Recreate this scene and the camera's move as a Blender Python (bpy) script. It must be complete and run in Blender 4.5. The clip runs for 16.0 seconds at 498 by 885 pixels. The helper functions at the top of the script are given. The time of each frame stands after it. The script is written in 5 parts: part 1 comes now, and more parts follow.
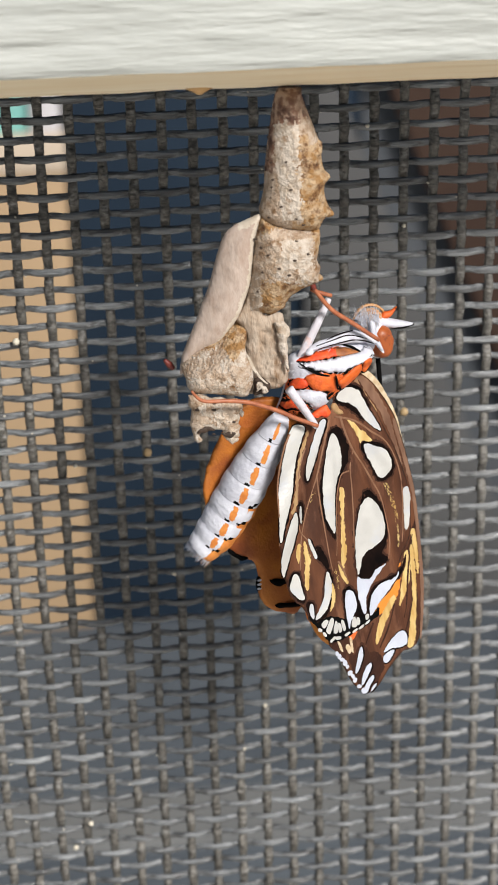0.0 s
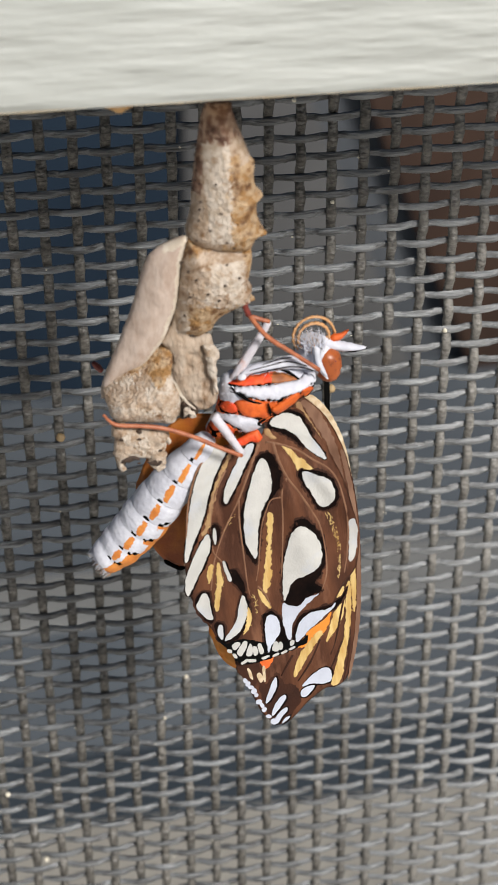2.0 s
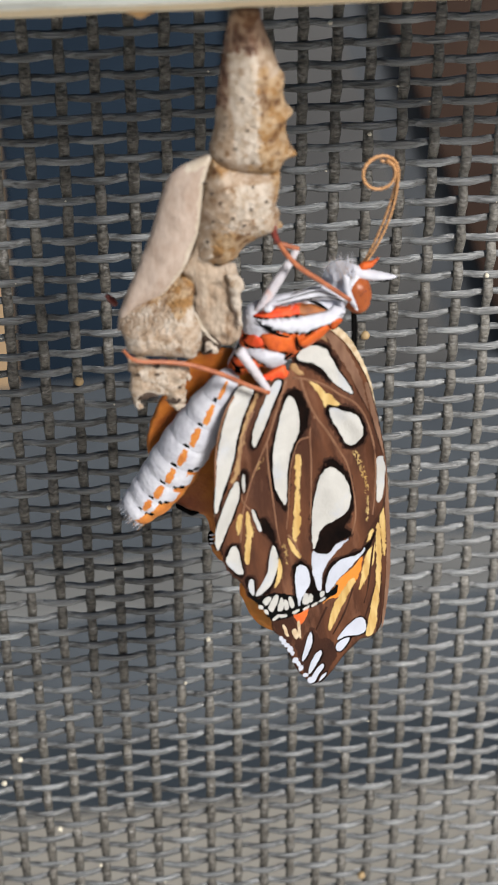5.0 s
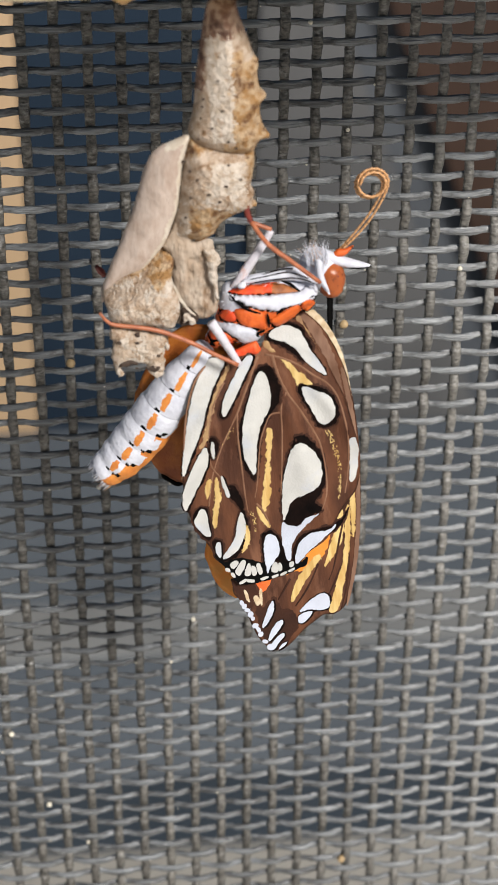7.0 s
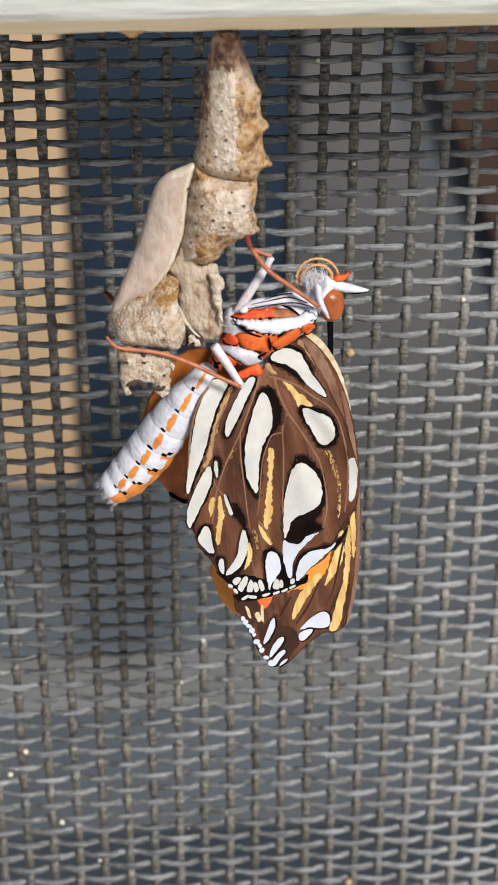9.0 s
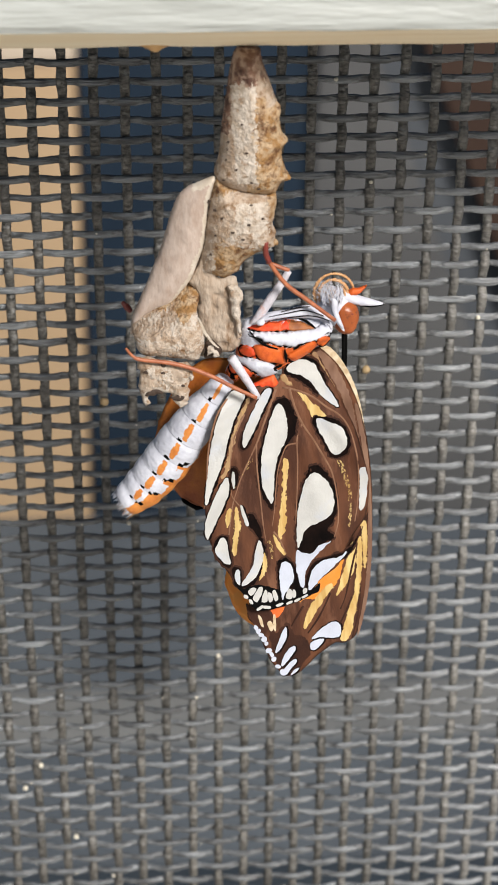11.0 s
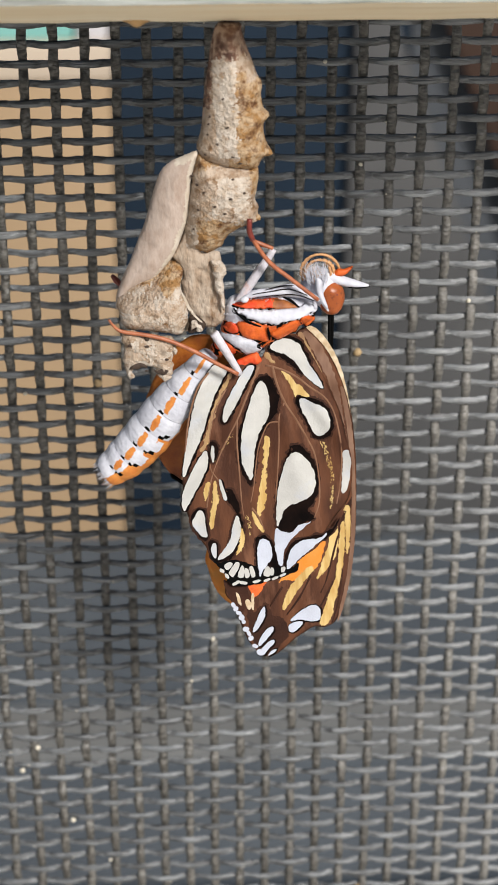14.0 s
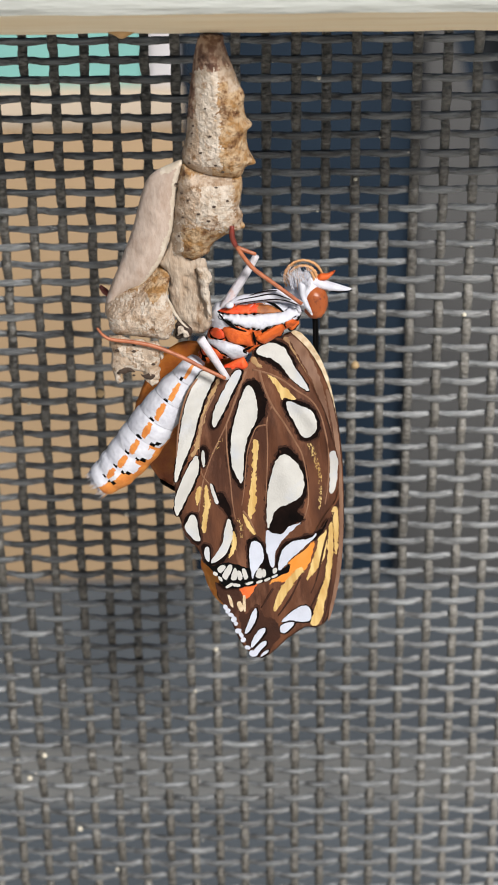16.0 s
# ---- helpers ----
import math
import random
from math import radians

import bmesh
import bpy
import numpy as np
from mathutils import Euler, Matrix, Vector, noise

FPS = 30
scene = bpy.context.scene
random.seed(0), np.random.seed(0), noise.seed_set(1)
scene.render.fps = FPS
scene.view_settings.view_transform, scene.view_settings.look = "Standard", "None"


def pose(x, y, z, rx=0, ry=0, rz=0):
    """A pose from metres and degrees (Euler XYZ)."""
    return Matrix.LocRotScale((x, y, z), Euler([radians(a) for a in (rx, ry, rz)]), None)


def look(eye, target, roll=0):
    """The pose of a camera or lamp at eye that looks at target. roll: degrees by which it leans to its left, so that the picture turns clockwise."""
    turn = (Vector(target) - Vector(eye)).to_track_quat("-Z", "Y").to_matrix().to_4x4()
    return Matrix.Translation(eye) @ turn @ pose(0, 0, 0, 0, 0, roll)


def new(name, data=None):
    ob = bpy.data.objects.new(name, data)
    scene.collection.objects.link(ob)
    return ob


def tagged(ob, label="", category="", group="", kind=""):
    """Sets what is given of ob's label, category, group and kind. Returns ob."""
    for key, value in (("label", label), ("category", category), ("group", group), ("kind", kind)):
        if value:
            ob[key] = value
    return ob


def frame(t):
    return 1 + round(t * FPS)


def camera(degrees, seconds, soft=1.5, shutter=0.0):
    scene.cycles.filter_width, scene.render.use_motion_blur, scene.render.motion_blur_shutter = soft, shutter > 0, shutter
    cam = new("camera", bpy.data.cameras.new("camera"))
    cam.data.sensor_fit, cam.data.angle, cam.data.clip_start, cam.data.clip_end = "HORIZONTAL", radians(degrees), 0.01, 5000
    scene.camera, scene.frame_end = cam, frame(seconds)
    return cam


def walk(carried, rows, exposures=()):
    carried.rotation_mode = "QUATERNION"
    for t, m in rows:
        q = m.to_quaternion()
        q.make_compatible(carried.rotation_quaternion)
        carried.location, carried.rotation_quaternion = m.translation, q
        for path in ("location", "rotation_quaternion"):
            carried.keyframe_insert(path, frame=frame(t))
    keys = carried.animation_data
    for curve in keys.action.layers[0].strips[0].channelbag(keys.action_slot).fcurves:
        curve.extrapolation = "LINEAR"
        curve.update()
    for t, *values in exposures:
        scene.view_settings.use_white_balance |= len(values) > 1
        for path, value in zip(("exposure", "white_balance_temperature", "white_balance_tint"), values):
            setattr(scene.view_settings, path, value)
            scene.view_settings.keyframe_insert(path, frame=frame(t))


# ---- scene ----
from mathutils import geometry

MM = 0.001

# ---- camera ----
PATH = [
    (0.0, 0.00613, -0.16669, 0.04261, 65.043, 1.256, -4.837),
    (0.5, 0.00536, -0.16047, 0.04496, 63.079, 0.938, -5.577),
    (1.0, 0.00271, -0.15513, 0.04932, 60.908, 0.471, -6.834),
    (1.5, 0.00236, -0.15245, 0.05425, 58.780, 0.303, -8.159),
    (2.0, 0.00429, -0.14647, 0.05828, 56.949, 0.186, -8.630),
    (2.5, 0.00485, -0.13717, 0.05472, 55.300, 0.238, -8.202),
    (3.0, 0.00750, -0.13448, 0.05228, 54.698, 0.307, -7.664),
    (3.2, 0.00771, -0.13420, 0.05075, 54.902, 0.170, -7.366),
    (5.3, 0.00637, -0.14303, 0.04946, 56.886, -0.070, -6.761),
    (5.5, 0.00891, -0.14401, 0.04908, 56.765, -0.108, -6.560),
    (6.0, 0.01051, -0.14654, 0.04779, 57.116, -0.056, -6.237),
    (6.5, 0.01031, -0.15015, 0.04841, 58.022, -0.081, -6.086),
    (7.0, 0.00927, -0.15243, 0.04820, 58.635, -0.339, -5.747),
    (7.5, 0.00862, -0.15535, 0.04947, 59.378, -0.481, -5.494),
    (8.0, 0.01119, -0.15586, 0.04909, 59.727, -0.378, -5.255),
    (8.5, 0.01345, -0.15821, 0.04897, 60.096, -0.231, -4.729),
    (9.0, 0.01204, -0.15882, 0.04828, 60.365, -0.252, -4.251),
    (9.5, 0.01214, -0.15993, 0.04728, 60.627, -0.221, -3.931),
    (9.7, 0.01136, -0.16059, 0.04704, 60.864, -0.242, -3.635),
    (11.8, 0.01168, -0.16301, 0.04702, 61.699, -0.583, -3.709),
    (12.0, 0.01407, -0.16359, 0.04665, 61.682, -0.453, -3.442),
    (12.5, 0.01671, -0.16402, 0.04482, 61.867, -0.416, -3.362),
    (13.0, 0.01512, -0.16499, 0.04508, 62.060, -0.364, -2.769),
    (13.5, 0.01467, -0.16495, 0.04432, 62.326, -0.227, -2.534),
    (14.0, 0.01622, -0.16541, 0.04404, 62.396, -0.114, -2.395),
    (14.5, 0.01792, -0.16620, 0.04268, 62.608, -0.027, -2.379),
    (15.0, 0.02059, -0.16558, 0.04259, 62.851, 0.068, -1.731),
    (15.5, 0.02351, -0.16680, 0.04191, 63.346, 0.346, -0.731),
    (16.0, 0.02404, -0.17003, 0.04195, 63.934, 0.517, 0.001),
]
cam = camera(15.22, 16.0, soft=1.7)
cam.data.dof.use_dof = True
cam.data.dof.focus_distance = 0.160
cam.data.dof.aperture_fstop = 94.0
walk(cam, [(t, pose(x, y, z, a, b, c)) for t, x, y, z, a, b, c in PATH], [(0.0, -0.01, 6700, 10), (1.0, -0.13, 6700, 10), (2.0, -0.12, 6700, 10), (3.0, -0.16, 6700, 10), (5.5, -0.06, 6700, 10), (9.0, 0.00, 6700, 10), (14.5, -0.09, 6700, 10), (16.0, -0.09, 6700, 10)])

# ---- world and sun ----
world = bpy.data.worlds.new("sky")
scene.world = world
world.use_nodes = True
nt = world.node_tree
sky = nt.nodes.new("ShaderNodeTexSky")
sky.sky_type, sky.sun_disc = "NISHITA", False
sky.sun_elevation, sky.sun_rotation = radians(38), radians(149)
nt.links.new(sky.outputs[0], nt.nodes["Background"].inputs[0])
nt.nodes["Background"].inputs[1].default_value = 0.042
sun = new("sun", bpy.data.lights.new("sun", "SUN"))
sun.data.energy, sun.data.angle, sun.data.color = 5.0, radians(14), (1.0, 0.965, 0.92)
sun.matrix_world = look((0.75, -1.25, 1.15), (0, 0, 0))


# ---- materials ----
def mat(name, colour, rough=0.6, second=None, scale=900.0, amount=0.5, bump=0.0, bump_scale=2500.0, stretch=(1, 1, 1),
        metal=0.0, sheen=0.0, island=0.0, detail=6.0, spec=0.5, edge=(0.35, 0.65), stain=None):
    m = bpy.data.materials.new(name)
    m.use_nodes = True
    n, ln = m.node_tree.nodes, m.node_tree.links
    b = n["Principled BSDF"]
    b.inputs["Roughness"].default_value, b.inputs["Metallic"].default_value = rough, metal
    b.inputs["Sheen Weight"].default_value = sheen
    b.inputs["Specular IOR Level"].default_value = spec
    co = n.new("ShaderNodeTexCoord")
    mp = n.new("ShaderNodeMapping")
    mp.inputs["Scale"].default_value = stretch
    ln.new(co.outputs["Object"], mp.inputs[0])
    no = n.new("ShaderNodeTexNoise")
    no.inputs["Scale"].default_value, no.inputs["Detail"].default_value = scale, detail
    ln.new(mp.outputs[0], no.inputs["Vector"])
    ramp = n.new("ShaderNodeValToRGB")
    ramp.color_ramp.elements[0].position, ramp.color_ramp.elements[1].position = edge
    second = second or tuple(c * (1 - 0.35 * amount) for c in colour)
    ramp.color_ramp.elements[0].color, ramp.color_ramp.elements[1].color = (*second, 1), (*colour, 1)
    ln.new(no.outputs[0], ramp.inputs[0])
    last = ramp.outputs[0]
    if stain:
        hue, size, lo, hi = stain
        ns = n.new("ShaderNodeTexNoise")
        ns.inputs["Scale"].default_value, ns.inputs["Detail"].default_value = size, 8
        ns.inputs["Roughness"].default_value = 0.65
        ln.new(mp.outputs[0], ns.inputs["Vector"])
        mr = n.new("ShaderNodeMapRange")
        mr.inputs[1].default_value, mr.inputs[2].default_value = lo, hi
        ln.new(ns.outputs[0], mr.inputs[0])
        mx = n.new("ShaderNodeMixRGB")
        mx.inputs[2].default_value = (*hue, 1)
        ln.new(mr.outputs[0], mx.inputs[0])
        ln.new(last, mx.inputs[1])
        last = mx.outputs[0]
    if island:
        ob = n.new("ShaderNodeObjectInfo")
        hsv = n.new("ShaderNodeHueSaturation")
        mr = n.new("ShaderNodeMapRange")
        mr.inputs[3].default_value, mr.inputs[4].default_value = 1 - island, 1 + island
        ln.new(ob.outputs["Random"], mr.inputs[0])
        ln.new(mr.outputs[0], hsv.inputs["Value"])
        ln.new(last, hsv.inputs["Color"])
        last = hsv.outputs[0]
    ln.new(last, b.inputs["Base Color"])
    if bump:
        nb = n.new("ShaderNodeTexNoise")
        nb.inputs["Scale"].default_value, nb.inputs["Detail"].default_value = bump_scale, 5
        ln.new(mp.outputs[0], nb.inputs["Vector"])
        bu = n.new("ShaderNodeBump")
        bu.inputs["Strength"].default_value, bu.inputs["Distance"].default_value = 1.0, bump * MM
        ln.new(nb.outputs[0], bu.inputs["Height"])
        ln.new(bu.outputs[0], b.inputs["Normal"])
    return m


M_STRAND = mat("charcoal vinyl", (0.140, 0.133, 0.119), 0.42, (0.036, 0.034, 0.030), 1900, bump=0.35, bump_scale=2000, stretch=(0.7, 1, 1.5), island=0.2, spec=0.6, edge=(0.38, 0.60), stain=((0.27, 0.268, 0.26), 1300, 0.54, 0.68))
# Weft colour made paler and bluer for the sky light on its tops.
M_WEFT = mat("sky-lit grey vinyl", (0.150, 0.164, 0.178), 0.35, (0.034, 0.037, 0.040), 2600, bump=0.35, bump_scale=3600, stretch=(0.09, 1, 1), island=0.22, spec=0.9, edge=(0.38, 0.60), stain=((0.29, 0.312, 0.333), 900, 0.52, 0.70))
M_PAINT = mat("white brushed paint", (0.455, 0.478, 0.462), 0.5, (0.425, 0.447, 0.431), 520, bump=0.8, bump_scale=650, stretch=(0.14, 1, 1), stain=((0.48, 0.502, 0.486), 260, 0.5, 0.7))
M_UNDER = mat("bare yellowed wood", (0.93, 0.82, 0.62), 0.7, (0.86, 0.71, 0.48), 500, bump=0.08, bump_scale=900, stretch=(0.12, 1, 1), stain=((0.62, 0.46, 0.25), 260, 0.62, 0.75))
M_RESIN = mat("amber drip", (0.62, 0.38, 0.17), 0.4, (0.5, 0.3, 0.12), 900)
M_HUSK = mat("dry husk", (0.50, 0.405, 0.325), 0.85, (0.37, 0.27, 0.19), 1400, bump=0.3, bump_scale=4200, edge=(0.40, 0.58), spec=0.25, stain=((0.20, 0.11, 0.052), 900, 0.54, 0.66))
M_HUSK_GOLD = mat("amber husk", (0.31, 0.168, 0.062), 0.65, (0.47, 0.34, 0.215), 1500, bump=0.34, bump_scale=4200, edge=(0.42, 0.60), spec=0.35, stain=((0.12, 0.05, 0.018), 900, 0.52, 0.63))
M_HUSK_GREY = mat("smooth husk", (0.48, 0.395, 0.345), 0.8, (0.40, 0.315, 0.265), 1300, bump=0.07, bump_scale=2600, stretch=(1.4, 1, 0.7), spec=0.3, edge=(0.3, 0.62), stain=((0.325, 0.235, 0.185), 420, 0.50, 0.72))
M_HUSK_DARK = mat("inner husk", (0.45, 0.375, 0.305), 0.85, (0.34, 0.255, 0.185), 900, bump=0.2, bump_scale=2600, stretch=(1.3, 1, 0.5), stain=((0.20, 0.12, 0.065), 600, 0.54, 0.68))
M_HUSK_LIGHT = mat("whitish husk", (0.575, 0.51, 0.445), 0.85, (0.45, 0.37, 0.295), 1500, bump=0.28, bump_scale=4200, edge=(0.38, 0.58), spec=0.25, stain=((0.29, 0.19, 0.115), 1000, 0.55, 0.68))
M_HUSK_PALE = mat("pale torn husk", (0.60, 0.545, 0.47), 0.75, (0.47, 0.40, 0.32), 1300)
M_PORE_HOLE = mat("dark pore and hole shade", (0.05, 0.03, 0.02), 0.7)
M_HUSK_STEM = mat("reddish stem", (0.20, 0.105, 0.068), 0.75, (0.42, 0.30, 0.225), 1500, bump=0.4, bump_scale=2400, edge=(0.42, 0.56), stain=((0.085, 0.038, 0.025), 800, 0.48, 0.60))
M_BROWN = mat("brown wing scales", (0.118, 0.044, 0.020), 0.65, (0.052, 0.018, 0.009), 520, bump=0.05, bump_scale=5000, stretch=(1, 1, 0.22), spec=0.22, edge=(0.38, 0.62), stain=((0.195, 0.088, 0.050), 330, 0.50, 0.68))
M_DEEP = mat("deep brown wing scales", (0.045, 0.017, 0.010), 0.7, (0.028, 0.011, 0.007), 500, bump=0.06, bump_scale=5000, spec=0.15)
M_DUSK = mat("black brown wing scales", (0.004, 0.003, 0.003), 0.9, (0.011, 0.006, 0.005), 700, bump=0.04, bump_scale=5000, spec=0.03)
M_BLACK = mat("black wing scales", (0.004, 0.004, 0.004), 0.9, bump=0.03, spec=0.04)
M_SILVER = mat("silver wing spot", (0.515, 0.515, 0.50), 0.4, (0.44, 0.44, 0.43), 500, bump=0.04, bump_scale=5000, stain=((0.44, 0.47, 0.53), 200, 0.5, 0.65))
M_PEARL = mat("pearl wing spot", (0.50, 0.54, 0.64), 0.4, (0.44, 0.47, 0.56), 600, bump=0.04, bump_scale=5000)
M_GOLD = mat("yellow wing scales", (0.62, 0.46, 0.20), 0.75, (0.46, 0.29, 0.095), 1500, bump=0.05, bump_scale=6000, stretch=(1, 1, 0.06), edge=(0.36, 0.64), spec=0.25)
M_RIM = mat("pale pinkish wing rim", (0.225, 0.125, 0.080), 0.5, (0.135, 0.066, 0.040), 1300, spec=0.4, stretch=(1, 1, 0.2), edge=(0.34, 0.66))
M_CREAM = mat("cream wing edge", (0.60, 0.50, 0.36), 0.6, (0.44, 0.32, 0.19), 1800, bump=0.05, bump_scale=6000, edge=(0.35, 0.65))
M_OCHRE = mat("ochre wing edge", (0.36, 0.225, 0.10), 0.65, (0.22, 0.115, 0.06), 1500, bump=0.05, bump_scale=6000, stretch=(1, 1, 0.3), edge=(0.3, 0.6))
M_DARKRED = mat("dark red claw", (0.20, 0.03, 0.02), 0.4, (0.12, 0.02, 0.015), 1500)
M_ORANGE = mat("orange wing scales", (0.70, 0.205, 0.014), 0.65, (0.60, 0.24, 0.04), 700, bump=0.04, bump_scale=6000)
M_UPPER = mat("deep orange upper wing", (0.46, 0.15, 0.012), 0.6, (0.30, 0.075, 0.008), 330, bump=0.06, bump_scale=4000, stain=((0.19, 0.036, 0.006), 240, 0.52, 0.72))
M_VEIN = mat("tan vein", (0.235, 0.122, 0.072), 0.65, (0.165, 0.08, 0.045), 900, spec=0.3)
M_BODY = mat("white body scales", (0.62, 0.64, 0.715), 0.7, (0.52, 0.535, 0.615), 900, bump=0.08, bump_scale=2600, spec=0.3)
M_RED = mat("red orange scales", (0.74, 0.052, 0.012), 0.6, (0.62, 0.10, 0.016), 1200, bump=0.08, bump_scale=3500)
M_RUST = mat("orange rust scales", (0.70, 0.13, 0.014), 0.6, (0.52, 0.08, 0.010), 1200, bump=0.08, bump_scale=3500)
M_AMBER = mat("amber brown scales", (0.38, 0.13, 0.035), 0.6, (0.22, 0.065, 0.018), 1200, bump=0.08, bump_scale=3500)
M_DASH = mat("orange dash scales", (0.68, 0.26, 0.05), 0.6, (0.54, 0.17, 0.03), 1200, bump=0.06, bump_scale=3500)
M_LEG = mat("orange brown leg", (0.43, 0.145, 0.065), 0.45, (0.28, 0.08, 0.035), 1500, bump=0.03, bump_scale=4000)
M_EYE = mat("orange brown eye", (0.38, 0.095, 0.022), 0.35, (0.28, 0.065, 0.015), 500, bump=0.02, bump_scale=9000, stain=((0.12, 0.025, 0.01), 900, 0.58, 0.68))
M_TONGUE = mat("tan tongue", (0.58, 0.32, 0.15), 0.4, (0.48, 0.24, 0.10), 1500)
M_TAN_HAIR = mat("tan hair", (0.56, 0.34, 0.18), 0.6, (0.44, 0.24, 0.11), 1500)
M_PINK = mat("white leg scales", (0.62, 0.62, 0.69), 0.7, (0.52, 0.50, 0.55), 900, bump=0.1, bump_scale=3000, stain=((0.58, 0.30, 0.22), 420, 0.54, 0.70))
M_SEED = mat("amber seed speck", (0.42, 0.30, 0.16), 0.6)
M_SPECK = mat("pale speck", (0.7, 0.66, 0.55), 0.6)


def side_lit(m, hue, start, end, most):
    """Light painted into a material's colour, paler from start to end along x."""
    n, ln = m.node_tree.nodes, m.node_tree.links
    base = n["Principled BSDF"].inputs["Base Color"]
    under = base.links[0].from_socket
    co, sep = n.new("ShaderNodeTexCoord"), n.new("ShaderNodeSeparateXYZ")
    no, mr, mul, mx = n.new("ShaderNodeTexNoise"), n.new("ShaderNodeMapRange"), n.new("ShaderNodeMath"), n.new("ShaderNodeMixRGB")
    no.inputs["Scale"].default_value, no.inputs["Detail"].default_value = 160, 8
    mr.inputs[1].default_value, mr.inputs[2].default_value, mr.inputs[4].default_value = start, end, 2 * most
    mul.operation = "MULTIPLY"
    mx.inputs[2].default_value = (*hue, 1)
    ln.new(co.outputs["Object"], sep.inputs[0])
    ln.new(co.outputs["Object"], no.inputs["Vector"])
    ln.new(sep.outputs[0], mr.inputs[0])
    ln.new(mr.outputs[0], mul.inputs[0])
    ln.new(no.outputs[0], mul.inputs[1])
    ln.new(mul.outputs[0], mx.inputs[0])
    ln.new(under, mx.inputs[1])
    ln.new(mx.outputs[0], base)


# Strands painted paler to the right, where the screen catches more light.
side_lit(M_STRAND, (0.36, 0.355, 0.34), 0.032, 0.055, 0.36)
side_lit(M_WEFT, (0.42, 0.44, 0.46), 0.032, 0.055, 0.38)


# ---- mesh tools ----
def part(name, bm, material, parent=None, label="", at=(0, 0, 0), smooth=True):
    """Links a bmesh, in millimetres of its thing, as one mesh; at is its pivot there."""
    me = bpy.data.meshes.new(name)
    for v in bm.verts:
        v.co = (v.co - Vector(at)) * MM
    bmesh.ops.recalc_face_normals(bm, faces=bm.faces)
    for fc in bm.faces:
        fc.smooth = smooth
    bm.to_mesh(me)
    bm.free()
    for m in material if isinstance(material, (list, tuple)) else [material]:
        me.materials.append(m)
    ob = new(name, me)
    ob.location = Vector(at) * MM
    if parent is not None:
        ob.parent = parent
        if "pivot" in parent:
            ob.location -= Vector(parent["pivot"]) * MM
    ob["pivot"] = [float(c) for c in at]
    if label:
        ob["label"] = label
    return ob


def thing(name, at, label, category, **kw):
    ob = new(name)
    ob.location = Vector(at) * MM
    return tagged(ob, label, category, **kw)


def curve(pts, n=4, closed=True):
    p = np.array(pts, float)
    k = len(p)
    res = []
    for i in range(k if closed else k - 1):
        if closed:
            a, b, c, d = p[(i - 1) % k], p[i], p[(i + 1) % k], p[(i + 2) % k]
        else:
            a, b, c, d = p[max(i - 1, 0)], p[i], p[i + 1], p[min(i + 2, k - 1)]
        for j in range(n):
            t = j / n
            res.append(0.5 * (2 * b + (c - a) * t + (2 * a - 5 * b + 4 * c - d) * t * t + (3 * b - a - 3 * c + d) * t ** 3))
    if not closed:
        res.append(p[-1])
    return np.array(res)


def fray(ring, by, grain=2.2, k=0.0):
    """The outline with its edge combed out unevenly, as wing scales lie."""
    walked = np.concatenate([[0], np.cumsum(np.linalg.norm(np.diff(np.vstack([ring, ring[:1]]), axis=0), axis=1))])
    s = np.linspace(0, walked[-1], max(int(walked[-1] / 0.11), 10), False)
    ring = np.stack([np.interp(s, walked, np.append(ring[:, i], ring[0, i])) for i in (0, 1)], 1)
    by = min(by, 0.012 * walked[-1])
    t = np.roll(ring, -1, axis=0) - np.roll(ring, 1, axis=0)
    t /= np.linalg.norm(t, axis=1)[:, None] + 1e-9
    w = np.array([noise.noise(Vector((x * grain, y * grain, k))) + 0.7 * noise.noise(Vector((x * grain * 2.6, y * grain * 2.6, k + 4))) for x, y in ring])
    return ring + np.stack([t[:, 1], -t[:, 0]], 1) * (by * w)[:, None]


def gap(pts, ring):
    """The distance from each point to a closed outline."""
    a, b = ring, np.roll(ring, -1, axis=0)
    ab = b - a
    best = np.full(len(pts), 1e9)
    for i in range(len(a)):
        t = np.clip(((pts - a[i]) @ ab[i]) / max(ab[i] @ ab[i], 1e-12), 0, 1)
        best = np.minimum(best, np.linalg.norm(pts - a[i] - t[:, None] * ab[i], axis=1))
    return best


def within(pts, ring):
    x, y = pts[:, 0], pts[:, 1]
    ins = np.zeros(len(pts), bool)
    for (ax, ay), (bx, by) in zip(ring, np.roll(ring, -1, axis=0)):
        cross = (ay > y) != (by > y)
        ins ^= cross & (x < (bx - ax) * (y - ay) / (by - ay if by != ay else 1e-12) + ax)
    return ins


def fill(ring, step):
    lo, hi = ring.min(0), ring.max(0)
    rng = np.random.RandomState(3)
    g = np.stack(np.meshgrid(np.arange(lo[0], hi[0], step), np.arange(lo[1], hi[1], step)), -1).reshape(-1, 2)
    g = g + rng.uniform(-0.2, 0.2, g.shape) * step
    if len(g):
        g = g[within(g, ring)]
    if len(g):
        g = g[gap(g, ring) > 0.45 * step]
    k = len(ring)
    pts = [Vector(p) for p in ring] + [Vector(p) for p in g]
    vs, _, fs, _, _, _ = geometry.delaunay_2d_cdt(pts, [(i, (i + 1) % k) for i in range(k)], [], 1, 1e-5)
    return np.array([(v.x, v.y) for v in vs]), fs


def dome(d, width, height):
    q = np.clip(d / width, 0, 1)
    return height * np.sqrt(1 - (1 - q) ** 2)


